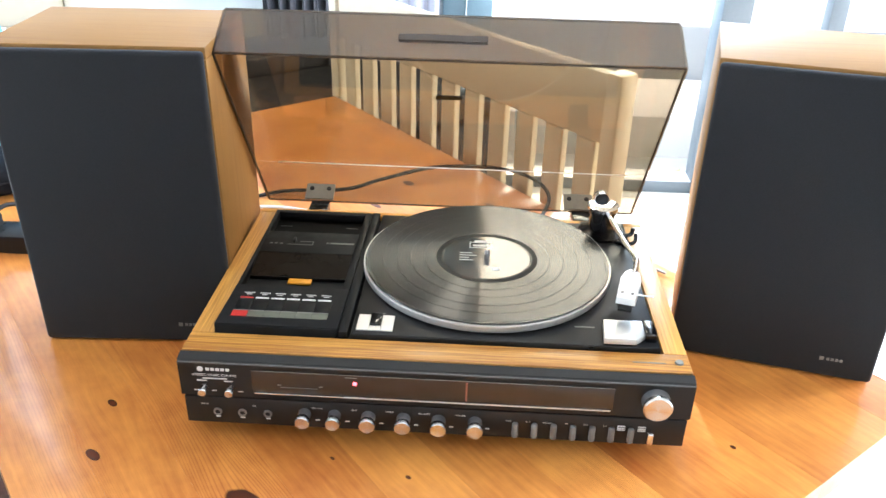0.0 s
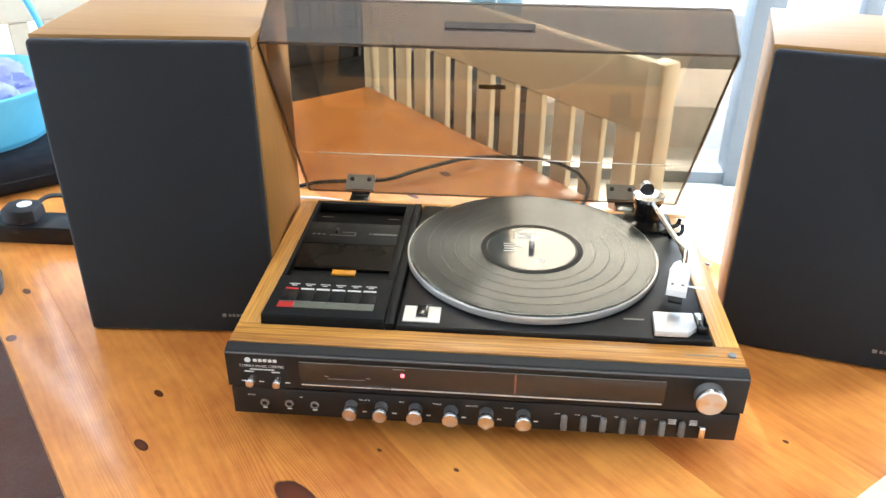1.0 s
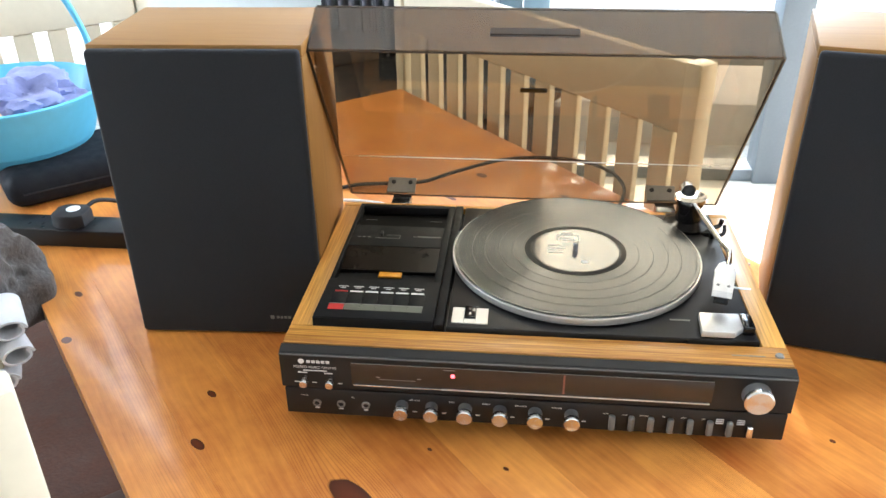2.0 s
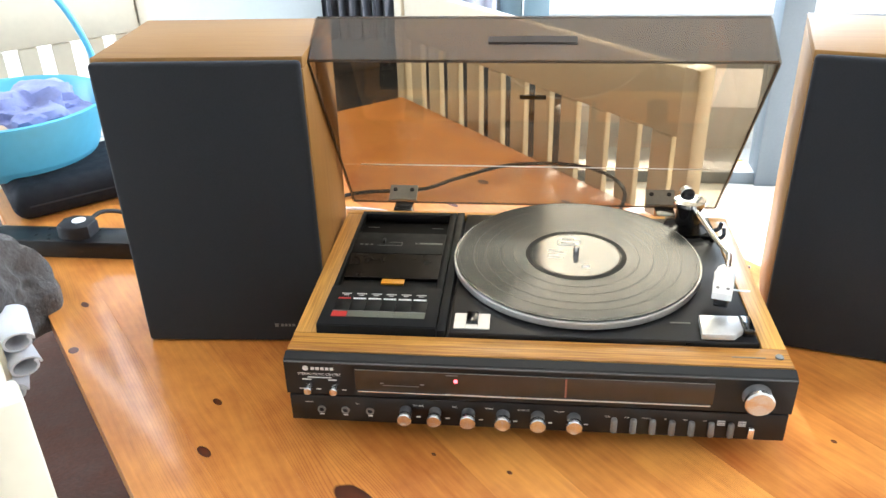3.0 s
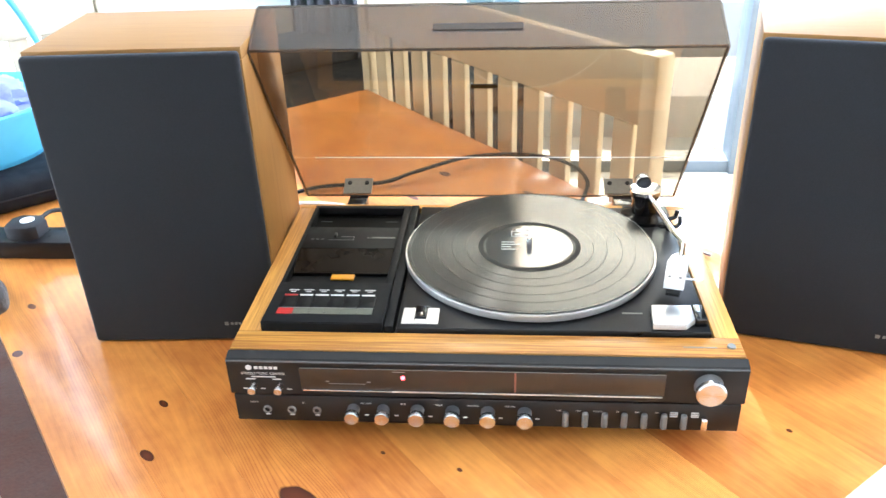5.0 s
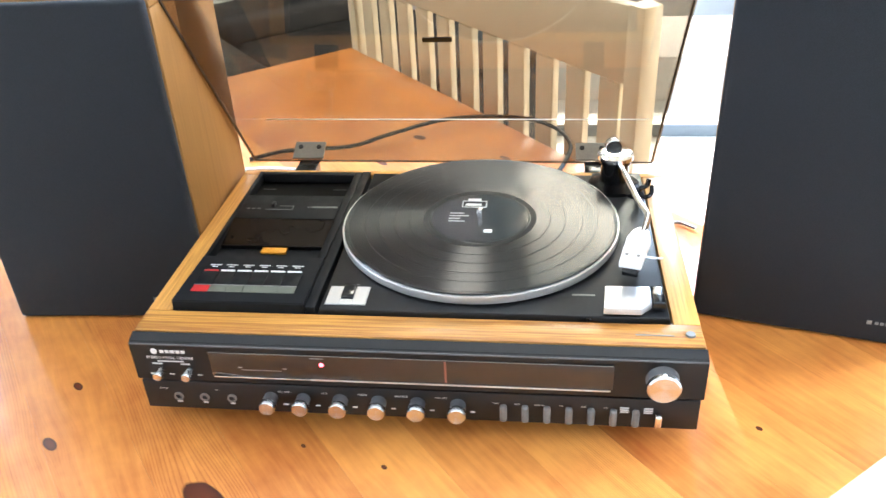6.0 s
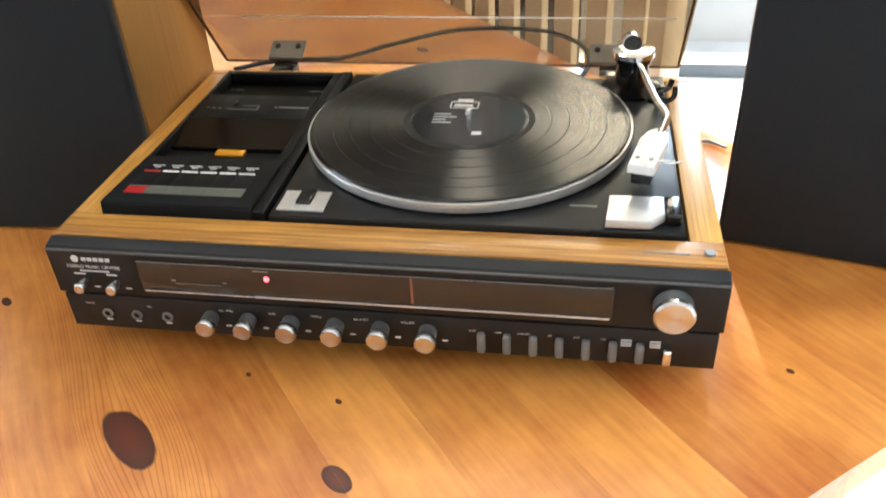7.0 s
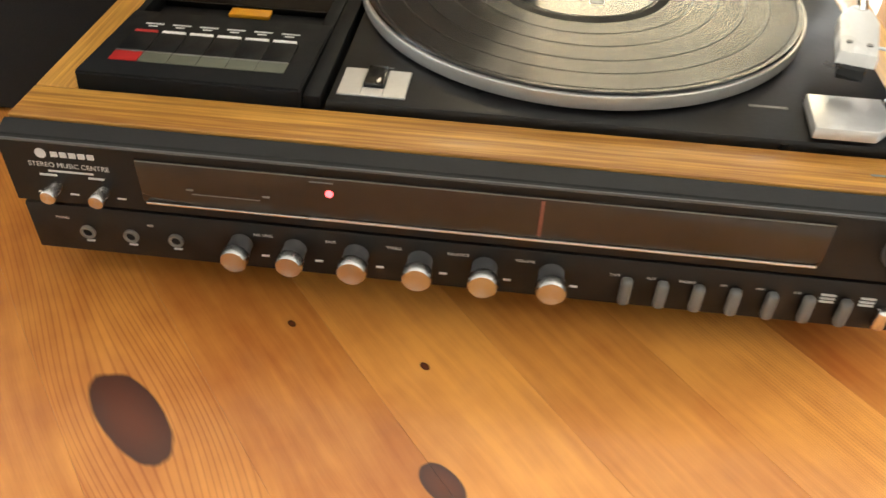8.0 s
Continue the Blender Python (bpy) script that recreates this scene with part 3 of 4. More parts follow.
sofa = thing("sofa", table_turn @ Matrix.Translation((-1.9, 0.95, FLOOR)), "dark charcoal upholstered sofa behind the table", "sofa")
for name, q in (("base", (-2.3, -1.55, 0.55, 1.5, FLOOR + 0.05, FLOOR + 0.40)), ("backrest", (-2.35, -2.12, 0.55, 1.5, FLOOR + 0.40, FLOOR + 0.60)), ("armrest", (-2.3, -1.55, 0.42, 0.545, FLOOR + 0.05, FLOOR + 0.56)), ("cushion", (-2.11, -1.56, 0.56, 1.48, FLOOR + 0.405, FLOOR + 0.52))):
    bm = box(nb(), *q, 0.04, 4)
    bm.transform(table_turn)
    part(name, bm, SOFA, sofa)

# Sheet added to darken the floor, in place of shade under the table
bm = box(nb(), -2.0, 0.27, -1.9, 0.50, FLOOR + 0.001, FLOOR + 0.012, 0.004)
bm.transform(table_turn)
solid("rug", bm, UNDER_TABLE_SHADE, "added dark brown sheet standing in for shade under the table", "rug")


# ---- loudspeakers ----
def loudspeaker(label):
    """Front lower left corner at the origin, front towards -y."""
    s = thing("loudspeaker", Matrix.Identity(4), label, "loudspeaker", "pair of loudspeakers")
    W, H, D = 0.243, 0.379, 0.1975
    return s, W, H, D


def build_speaker(label, base, badge_x):
    s, W, H, D = loudspeaker(label)
    def put(name, bm, mat, lab=""):
        bm.transform(base)
        return part(name, bm, mat, s, lab)
    s.matrix_basis = base
    put("side_panel", box(nb(), 0.0, 0.014, 0.014, D, 0.0, H - 0.0145, 0.0012), OAK_Z, "oak veneer")
    put("side_panel", box(nb(), W - 0.014, W, 0.014, D, 0.0, H - 0.0145, 0.0012), OAK_Z, "oak veneer")
    put("top_panel", box(nb(), 0.0, W, 0.014, D, H - 0.014, H, 0.0012), OAK_X, "oak veneer")
    put("base_panel", box(nb(), 0.0145, W - 0.0145, 0.02, D - 0.01, 0.0, 0.014), OAK_X)
    put("back_panel", box(nb(), 0.0145, W - 0.0145, D - 0.018, D - 0.004, 0.0145, H - 0.0145), SATIN)
    put("baffle", box(nb(), 0.0145, W - 0.0145, 0.016, 0.03, 0.0145, H - 0.0145), SATIN)
    put("grille", box(nb(), 0.001, W - 0.001, 0.0, 0.0138, 0.002, H - 0.003, 0.005, 3), CLOTH, "stretched dark grey cloth")
    bm = nb()
    box(bm, badge_x, badge_x + 0.005, -0.0008, 0.0004, 0.0255, 0.0305, 0.0003)
    for k in range(4):
        box(bm, badge_x + 0.008 + k * 0.005, badge_x + 0.0115 + k * 0.005, -0.0008, 0.0004, 0.0262, 0.0298, 0.0003)
    put("badge", bm, GREY_METAL, "small dull metal badge")
    return s


build_speaker("oak veneered loudspeaker with dark cloth front on the table", pose(-0.507, 0.156, 0.0, 0, 0, 3.0), 0.173)
build_speaker("oak veneered loudspeaker with dark cloth front, turned inward", pose(0.292, 0.2015, 0.0, 0, 0, -13.6), 0.178)

# ---- the music centre ----
mc = thing("music_centre", (0.0, 0.18, 0.0), "black and teak stereo music centre with open smoked lid", "music centre")
X = 0.266
FY = -0.010      # front face
WOOD = 0.108     # top of the wooden frame
DECK = 0.1125
REAR = 0.350

# case
part("case", box(nb(), -X + 0.004, X - 0.004, 0.012, REAR - 0.004, 0.018, WOOD - 0.016, 0.003), SATIN, mc, "black case below the frame")
part("front_rail", box(nb(), -X, X, 0.0045, 0.037, WOOD - 0.015, WOOD, 0.0012), TEAK_X, mc, "teak frame rail")
part("back_rail", box(nb(), -X, X, REAR - 0.012, REAR, WOOD - 0.015, WOOD, 0.0012), TEAK_X, mc, "teak frame rail")
for s in (-1, 1):
    x0, x1 = sorted((s * (X - 0.0245), s * X))
    part("side_rail", box(nb(), x0, x1, 0.0372, REAR - 0.0122, WOOD - 0.015, WOOD, 0.0012), TEAK_Y, mc, "teak frame rail")
    part("side_panel", box(nb(), min(s * X, s * (X - 0.0038)), max(s * X, s * (X - 0.0038)), 0.0045, REAR, 0.02, WOOD - 0.0155, 0.0008), TEAK_Y, mc, "teak side panel")
part("frame_screw", cyl(nb(), (0.2545, 0.021, WOOD - 0.001), (0.2545, 0.021, WOOD + 0.002), 0.0048, 0.004, 20), GREY_METAL, mc)
part("signature_strip", box(nb(), 0.206, 0.240, 0.0185, 0.0200, WOOD - 0.001, WOOD + 0.0004), GREY_METAL, mc)
for x in (-0.22, 0.22):
    for y in (0.05, 0.31):
        part("foot", cyl(nb(), (x, y, 0.0), (x, y, 0.019), 0.016, 0.018, 24, 0.002), RUBBER, mc)

# upper front panel: sloped top, straight face
bm = nb()
prof = [(0.0042, WOOD - 0.001), (-0.0085, 0.1035), (FY, 0.1015), (FY, 0.0585), (0.0042, 0.0585)]
rows = [[bm.verts.new((x, y, z)) for y, z in prof] for x in (-X - 0.001, X + 0.001)]
bm.faces.new(rows[0][::-1])
bm.faces.new(rows[1])
for i in range(5):
    j = (i + 1) % 5
    bm.faces.new((rows[0][i], rows[0][j], rows[1][j], rows[1][i]))
bmesh.ops.recalc_face_normals(bm, faces=bm.faces)
bmesh.ops.bevel(bm, geom=[e for e in bm.edges if abs(e.verts[0].co.y - e.verts[1].co.y) < 1e-6 and abs(e.verts[0].co.x - e.verts[1].co.x) > 0.1], offset=0.0012, segments=2, affect="EDGES")
panel = part("upper_panel", bm, SATIN, mc, "black satin front panel")
# Grey line stands in for the highlight on the black panel's bevelled edge
part("edge_highlight", box(nb(), -X - 0.001, X + 0.001, FY - 0.0004, FY + 0.002, 0.1008, 0.1024, 0.0003, 1), GREY_KNOB, mc, "thin grey line painted as the highlight on the panel edge")
lower = part("lower_panel", box(nb(), -X + 0.001, X - 0.001, FY + 0.0005, 0.0115, 0.0225, 0.0570, 0.0012), SATIN, mc, "black lower control panel")

# tuning dial
dial = part("dial_window", box(nb(), -0.190, 0.186, FY - 0.0008, FY + 0.001, 0.0670, 0.0955, 0.0005), DIAL_GLASS, mc, "brown smoked dial window")
part("dial_lip", box(nb(), -0.188, 0.184, FY - 0.0022, FY - 0.0009, 0.0660, 0.0676, 0.0005), ALU, dial, "thin bright lower lip")
part("dial_lip", box(nb(), -0.189, 0.185, FY - 0.0016, FY - 0.0009, 0.0950, 0.0957, 0.0002), GREY_METAL, dial)
part("pointer", box(nb(), 0.0335, 0.0355, FY - 0.0013, FY - 0.0009, 0.0695, 0.0935), POINTER, dial, "red tuning pointer")
part("meter", box(nb(), -0.160, -0.121, FY - 0.0012, FY - 0.0009, 0.0753, 0.0759), GREY_BUTTON, dial)
for x in (-0.163, -0.1195):
    part("meter_mark", box(nb(), x, x + 0.004, FY - 0.0012, FY - 0.0009, 0.0778, 0.0790), GREY_BUTTON, dial)
part("stereo_caption", box(nb(), -0.092, -0.079, FY - 0.0012, FY - 0.0009, 0.0917, 0.0924), GREY_BUTTON, dial)
led_mat = bpy.data.materials.new("red_led")
led_mat.use_nodes = True
led_p = led_mat.node_tree.nodes["Principled BSDF"]
led_p.inputs["Base Color"].default_value = (0.6, 0.02, 0.03, 1)
led_p.inputs["Emission Color"].default_value, led_p.inputs["Emission Strength"].default_value = (1.0, 0.08, 0.09, 1), 2.5
part("stereo_lamp", lathe(nb(), [(0.0022, 0), (0.0022, 0.0006), (0.0012, 0.0013), (0, 0.0015)], (-0.0815, FY - 0.0008, 0.0848), (0, -1, 0), 16), led_mat, dial, "glowing red lamp")

# knobs
def knob(x, z, r, length, name="knob", label="chrome-capped control knob", fy=FY, waist=0.82):
    k = part(name, lathe(nb(), [(r * waist * 1.05, 0), (r * waist, 0.001), (r * 0.9, length * 0.55), (r, length * 0.62), (r, length * 0.7), (0, length * 0.7)], (x, fy, z), (0, -1, 0), 40), GREY_KNOB, mc, label)
    part("cap", lathe(nb(), [(r, length * 0.62), (r * 1.01, length * 0.64), (r * 1.01, length * 0.90), (r * 0.90, length), (r * 0.6, length * 0.985), (0, length * 0.975)], (x, fy, z), (0, -1, 0), 40), SPUN, k, "polished metal cap")
    return k


KNOB_X = (-0.1365, -0.1045, -0.0683, -0.0310, 0.0063, 0.0447)
for i, x in enumerate(KNOB_X):
    knob(x, 0.0418, 0.0079 if i < 2 else 0.0087, 0.0175)
knob(0.2285, 0.082, 0.0148, 0.016, "tuning_knob", "large chrome tuning knob", FY, 0.95)
for x in (-0.2405, -0.2125):
    k = part("toggle_switch", lathe(nb(), [(0.0040, 0), (0.0036, 0.005), (0.0044, 0.0055), (0.0046, 0.011), (0.0040, 0.012), (0, 0.012)], (x, FY, 0.0712), (0, -1, 0), 24), SPUN, mc, "small chrome switch")
for x in (-0.2305, -0.204, -0.1765):
    j = part("jack_socket", lathe(nb(), [(0.0028, -0.0008), (0.0046, -0.0012), (0.0046, 0.0014), (0.0040, 0.0018), (0.0028, 0.0014), (0.0028, -0.0008)], (x, FY, 0.0385), (0, -1, 0), 24), GREY_METAL, mc, "metal-ringed jack socket")
    part("socket_hole", cyl(nb(), (x, FY + 0.0004, 0.0385), (x, FY - 0.0006, 0.0385), 0.0028, None, 20), DARK_HOLE, j)
for i in range(8):
    x = 0.0872 + i * (0.2285 - 0.0872) / 7
    last = i == 7
    part("push_button", box(nb(), x - 0.0033, x + 0.0033, FY - (0.0055 if not last else 0.007), FY + 0.001, 0.0262 if not last else 0.0275, 0.0455 if not last else 0.0430, 0.0025, 3), CHROME if last else GREY_BUTTON, mc, "bright metal power button" if last else "")

# captions
FACE = Matrix.Translation((0, FY - 0.0004, 0)) @ pose(0, 0, 0, 90, 0, 0)


def caption(text, x, z, size):
    writing("lettering", text, size, Matrix.Translation((x, FY - 0.0006, z)) @ pose(0, 0, 0, 90, 0, 0), WHITE, mc)


def bar(x, z, w, h=0.0011):
    part("caption_bar", box(nb(), x - w / 2, x + w / 2, FY - 0.0006, FY + 0.0006, z - h / 2, z + h / 2), WHITE, mc)


bm = lathe(nb(), [(0.0032, 0), (0.0032, 0.0004), (0, 0.0004)], (-0.2435, FY, 0.0938), (0, -1, 0), 20)
part("maker_emblem", bm, WHITE, mc)
bm = nb()
for k in range(5):
    box(bm, -0.2375 + k * 0.0052, -0.2337 + k * 0.0052, FY - 0.0006, FY + 0.0004, 0.0922, 0.0954)
part("maker_mark", bm, WHITE, mc)
caption("STEREO MUSIC CENTRE", -0.2290, 0.0852, 0.0044)
bar(-0.2290, 0.0822, 0.026, 0.0010)
bar(-0.2430, 0.0792, 0.010)
bar(-0.2150, 0.0792, 0.009)
for x in (-0.2500, -0.2310, -0.2030):
    bar(x, 0.0665, 0.005, 0.0008)
caption("PHONES", -0.2435, 0.0478, 0.0022)
caption("MIC", -0.190, 0.0478, 0.0022)
for x in (-0.2305, -0.204, -0.1765):
    bar(x, 0.0318, 0.005, 0.0007)
caption("REC LEVEL", -0.1225, 0.0488, 0.0026)
for x, text in ((-0.083, "BASS"), (-0.046, "TREBLE"), (-0.009, "BALANCE"), (0.029, "VOLUME")):
    caption(text, x, 0.0488, 0.0028)
for x in KNOB_X:
    bar(x + 0.0135, 0.0335, 0.0045, 0.0008)
for i, text in enumerate(("TAPE", "AUX", "PHONO", "FM", "MW", "LW")):
    caption(text, 0.0800 + i * 0.02019, 0.0452, 0.0026)
for x in (0.198, 0.2195):
    for z in (0.0462, 0.0436, 0.0412):
        bar(x, z, 0.008, 0.0008)

# cassette deck: a raised key plate in front, the door and the meter sunk in wells behind it
CL, CR = -0.2415, -0.1075
WELL, CT = 0.1015, 0.1132
part("deck_tray", box(nb(), -X + 0.0247, X - 0.0247, 0.0374, REAR - 0.0124, WOOD - 0.014, WOOD - 0.0075), BLACK, mc)


def key_z(y):
    """The key plate falls gently towards the door."""
    return 0.1176 - 0.0034 * (y - 0.044) / 0.085


cas = part("cassette_deck", box(nb(), CL, CR, 0.1295, 0.335, WOOD - 0.0074, WELL), CHARCOAL, mc, "charcoal cassette deck section")
for q in ((CL, -0.2365, 0.1297, 0.335), (-0.1165, CR, 0.1297, 0.335), (-0.2364, -0.1166, 0.2135, 0.2700), (-0.2364, -0.1166, 0.3265, 0.335)):
    part("well_surround", box(nb(), *q, WELL + 0.0001, CT, 0.0008), CHARCOAL, cas)
bm = nb()
outline = [(0.0385, WOOD - 0.0074), (0.0405, 0.1166), (0.0425, key_z(0.0425)), (0.1290, key_z(0.1290)), (0.1292, WOOD - 0.0074)]
ends = [[bm.verts.new((x, y, z)) for y, z in outline] for x in (CL, CR)]
bm.faces.new(ends[0])
bm.faces.new(ends[1][::-1])
for i in range(5):
    bm.faces.new((ends[0][i], ends[1][i], ends[1][(i + 1) % 5], ends[0][(i + 1) % 5]))
bmesh.ops.recalc_face_normals(bm, faces=bm.faces)
bmesh.ops.bevel(bm, geom=bm.edges[:], offset=0.0009, segments=2, affect="EDGES")
part("key_plate", bm, CHARCOAL, cas, "raised charcoal key plate")
part("side_strip", box(nb(), CR + 0.0006, -0.0965, 0.040, 0.335, WOOD - 0.0074, 0.1142, 0.0012), CHARCOAL, cas, "long charcoal edge strip")
part("meter_window", box(nb(), -0.2355, -0.1175, 0.2715, 0.3255, WELL, WELL + 0.0012, 0.0003, 1), MATT_BLACK, cas, "black window sunk in its well")
for x in (-0.2300, -0.1400):
    part("meter_line", box(nb(), x, x + 0.016, 0.3050, 0.3060, WELL + 0.0012, WELL + 0.0015), GREY_BUTTON, cas)
part("indicator_window", box(nb(), -0.2290, -0.2095, 0.2335, 0.2385, CT - 0.0005, CT + 0.0003), DARK_HOLE, cas)
for k in range(3):
    part("indicator_mark", box(nb(), -0.2275 + k * 0.0065, -0.2240 + k * 0.0065, 0.2345, 0.2365, CT, CT + 0.0006), GREY_BUTTON, cas)
bm = nb()
for q in ((-0.205, -0.1720, 0.2340, 0.2350), (-0.190, -0.1720, 0.2425, 0.2435), (-0.1730, -0.1720, 0.2350, 0.2425)):
    box(bm, *q, CT - 0.0003, CT + 0.0003)
part("slider_outline", bm, GREY_BUTTON, cas)
part("slider_track", box(nb(), -0.2030, -0.1750, 0.2375, 0.2395, CT - 0.0004, CT + 0.0002), DARK_HOLE, cas)
part("slider_knob", box(nb(), -0.1985, -0.1950, 0.2390, 0.2480, CT - 0.0005, CT + 0.004, 0.0006), BLACK, cas)
part("noise_badge", box(nb(), -0.1550, -0.1190, 0.2390, 0.2425, CT - 0.0003, CT + 0.0004), GREY_BUTTON, cas)
part("badge_mark", box(nb(), -0.1535, -0.1495, 0.2397, 0.2418, CT, CT + 0.0007), BLACK, cas)
door = part("cassette_door", slab(nb(), (-0.2360, 0.1660, 0.1055), (-0.1170, 0.1660, 0.1055), (-0.1170, 0.2125, 0.1128), (-0.2360, 0.2125, 0.1128), 0.0022), DOOR_SMOKE, cas, "smoked brown cassette door")
part("door_edge", box(nb(), -0.2360, -0.1170, 0.1638, 0.1659, WELL, 0.1055, 0.0004), MATT_BLACK, door)
part("eject_tab", box(nb(), -0.1875, -0.1590, 0.1530, 0.1637, WELL + 0.0002, 0.1045, 0.0006), AMBER, cas, "amber door tab")
for k in range(6):
    x = -0.2283 + k * 0.0178
    z = key_z(0.097)
    part("key_mark", box(nb(), x + 0.0006, x + 0.0155, 0.0952, 0.0978, z - 0.001, z + 0.0017, 0.0003, 1), RED if k == 0 else WHITE_PLASTIC, cas, "red record key" if k == 0 else "")
    for q, w in ((0.1090, 0.012), (0.1055, 0.006)):
        part("key_caption", box(nb(), x + 0.0082 - w / 2, x + 0.0082 + w / 2, q, q + 0.0014, key_z(q) - 0.0006, key_z(q) + 0.0002), WHITE, cas)
    key = part("key", box(nb(), x, x + 0.0174, 0.0695, 0.0945, 0.1130, key_z(0.08) + 0.0009, 0.0004), CHARCOAL, cas)
    part("key_line", box(nb(), x, x + 0.0174, 0.0683, 0.0696, 0.1130, key_z(0.07) + 0.0011), GREY_BUTTON, key, "thin bright key edge")
    part("key_face", slab(nb(), (x, 0.0570, key_z(0.057) + 0.0004), (x + 0.0174, 0.0570, key_z(0.057) + 0.0004), (x + 0.0174, 0.0680, key_z(0.068) + 0.0009), (x, 0.0680, key_z(0.068) + 0.0009), 0.0018), RED if k == 0 else OLIVE, key, "red record key face" if k == 0 else "olive key face")

# turntable deck
deck = part("turntable_deck", prism(nb(), [(-0.0935, 0.0405), (0.239, 0.0405), (0.239, 0.335), (-0.0935, 0.335)], WOOD - 0.0074, DECK, 0.003), BLACK, mc, "black turntable deck plate")
RX, RY = 0.052, 0.2003
part("platter", lathe(nb(), [(0, 0.0), (0.144, 0.0), (0.1502, 0.0022), (0.1514, 0.004), (0.1514, 0.0108), (0.1509, 0.0114), (0.149, 0.0112), (0, 0.0112)], (RX, RY, DECK + 0.0002), seg=128), RIM, mc, "bright metal platter rim")
part("spindle", lathe(nb(), [(0.0036, 0), (0.0036, 0.009), (0.003, 0.0115), (0, 0.013)], (RX, RY, DECK + 0.0125), seg=20), CHROME, mc)
# speed selector
bm = nb()
for q in ((-0.0885, -0.0750, 0.047, 0.0775), (-0.0620, -0.0485, 0.047, 0.0775), (-0.0748, -0.0622, 0.047, 0.0560)):
    box(bm, *q, DECK - 0.001, DECK + 0.0012, 0.0003, 1)
plate = part("speed_plate", bm, SILVER, mc, "bright speed selector plate")
part("speed_lever", box(nb(), -0.0746, -0.0624, 0.0565, 0.0790, DECK - 0.001, DECK + 0.0035, 0.0010), GLOSS_BLACK, mc, "black selector lever")
bar_z = DECK + 0.0004
part("plate_caption", box(nb(), -0.074, -0.060, 0.0815, 0.0825, DECK - 0.0003, bar_z), GREY_BUTTON, mc)
part("type_plate", box(nb(), 0.150, 0.172, 0.0725, 0.0750, DECK - 0.0003, bar_z), GREY_METAL, mc)
# tonearm lift control
bm = prism(nb(), [(0.178, 0.041), (0.212, 0.041), (0.223, 0.052), (0.223, 0.078), (0.181, 0.078)], DECK + 0.002, DECK + 0.009, 0.001)
part("lift_plate", bm, SILVER, mc, "bright lift control plate")
part("lift_lever", box(nb(), 0.2235, 0.2355, 0.050, 0.078, DECK - 0.001, DECK + 0.010, 0.0015), GLOSS_BLACK, mc)

# tonearm
AX, AY = 0.2045, 0.305
arm = part("tonearm", tube(nb(), [(0.2045, 0.318, 0.149), (0.213, 0.262, 0.148), (0.2215, 0.207, 0.1465), (0.2285, 0.178, 0.1455), (0.2265, 0.162, 0.1445), (0.2215, 0.143, 0.143)], 0.0034, 14, 10), CHROME, mc, "polished curved tonearm")
part("pivot_base", lathe(nb(), [(0.030, 0), (0.030, 0.004), (0.022, 0.007), (0.017, 0.009), (0.016, 0.030), (0.0185, 0.032), (0.0185, 0.036), (0, 0.036)], (AX, AY, DECK), seg=36), GLOSS_BLACK, mc, "black pivot pillar")
part("gimbal", lathe(nb(), [(0.019, 0), (0.021, 0.0015), (0.021, 0.006), (0.017, 0.0075), (0, 0.0075)], (AX, AY, DECK + 0.0362), seg=36), CHROME, arm, "chrome gimbal ring")
part("counterweight", lathe(nb(), [(0, 0), (0.0080, 0), (0.0092, 0.0018), (0.0092, 0.014), (0.0075, 0.016), (0, 0.016)], (0.2040, 0.314, DECK + 0.0435), (-0.12, 0.95, 0.12), 36), GLOSS_BLACK, arm, "black counterweight")
part("weight_ring", lathe(nb(), [(0.0080, 0), (0.0098, 0.0006), (0.0098, 0.0070), (0.0080, 0.0076)], (0.2036, 0.318, DECK + 0.0440), (-0.12, 0.95, 0.12), 36), CHROME, arm, "chrome scale ring")
head_m = Matrix.Translation((0.2130, 0.1190, 0.1405)) @ pose(0, 0, 0, 0, 0, -15)
bm = prism(nb(), [(-0.0105, -0.036), (0.0105, -0.036), (0.0118, 0.012), (0.0085, 0.026), (0.0035, 0.033), (-0.0035, 0.033), (-0.0085, 0.026), (-0.0118, 0.012)], -0.003, 0.005, 0.0018)
bm.transform(head_m)
part("headshell", bm, WHITE_PLASTIC, arm, "white headshell")
for x in (-0.0055, 0.0055):
    bm = cyl(nb(), (x, -0.024, 0.0045), (x, -0.024, 0.0058), 0.0018, None, 14)
    bm.transform(head_m)
    part("headshell_screw", bm, GREY_METAL, arm)
bm = box(nb(), -0.0075, 0.0075, -0.034, -0.012, -0.0135, -0.0032, 0.001)
bm.transform(head_m)
part("cartridge", bm, GLOSS_BLACK, arm, "black cartridge")
bm = tube(nb(), [(0.010, -0.020, 0.003), (0.018, -0.021, 0.0035), (0.028, -0.0235, 0.006)], 0.0016, 10, 6, 0.5)
bm.transform(head_m)
part("finger_lift", bm, WHITE_PLASTIC, arm)
part("arm_rest", tube(nb(), [(0.231, 0.268, DECK), (0.231, 0.268, DECK + 0.015), (0.238, 0.270, DECK + 0.018), (0.241, 0.272, DECK + 0.026)], 0.0028, 10, 6), GLOSS_BLACK, mc, "black arm rest")
part("rest_hook", tube(nb(), [(0.231, 0.268, DECK + 0.012), (0.236, 0.262, DECK + 0.008), (0.243, 0.262, DECK + 0.012), (0.244, 0.268, DECK + 0.020)], 0.0025, 10, 6), GLOSS_BLACK, mc)
part("arm_plate", prism(nb(), [(0.176, 0.285), (0.238, 0.275), (0.238, 0.333), (0.180, 0.333)], DECK - 0.0005, DECK + 0.0035, 0.001), BLACK, mc)

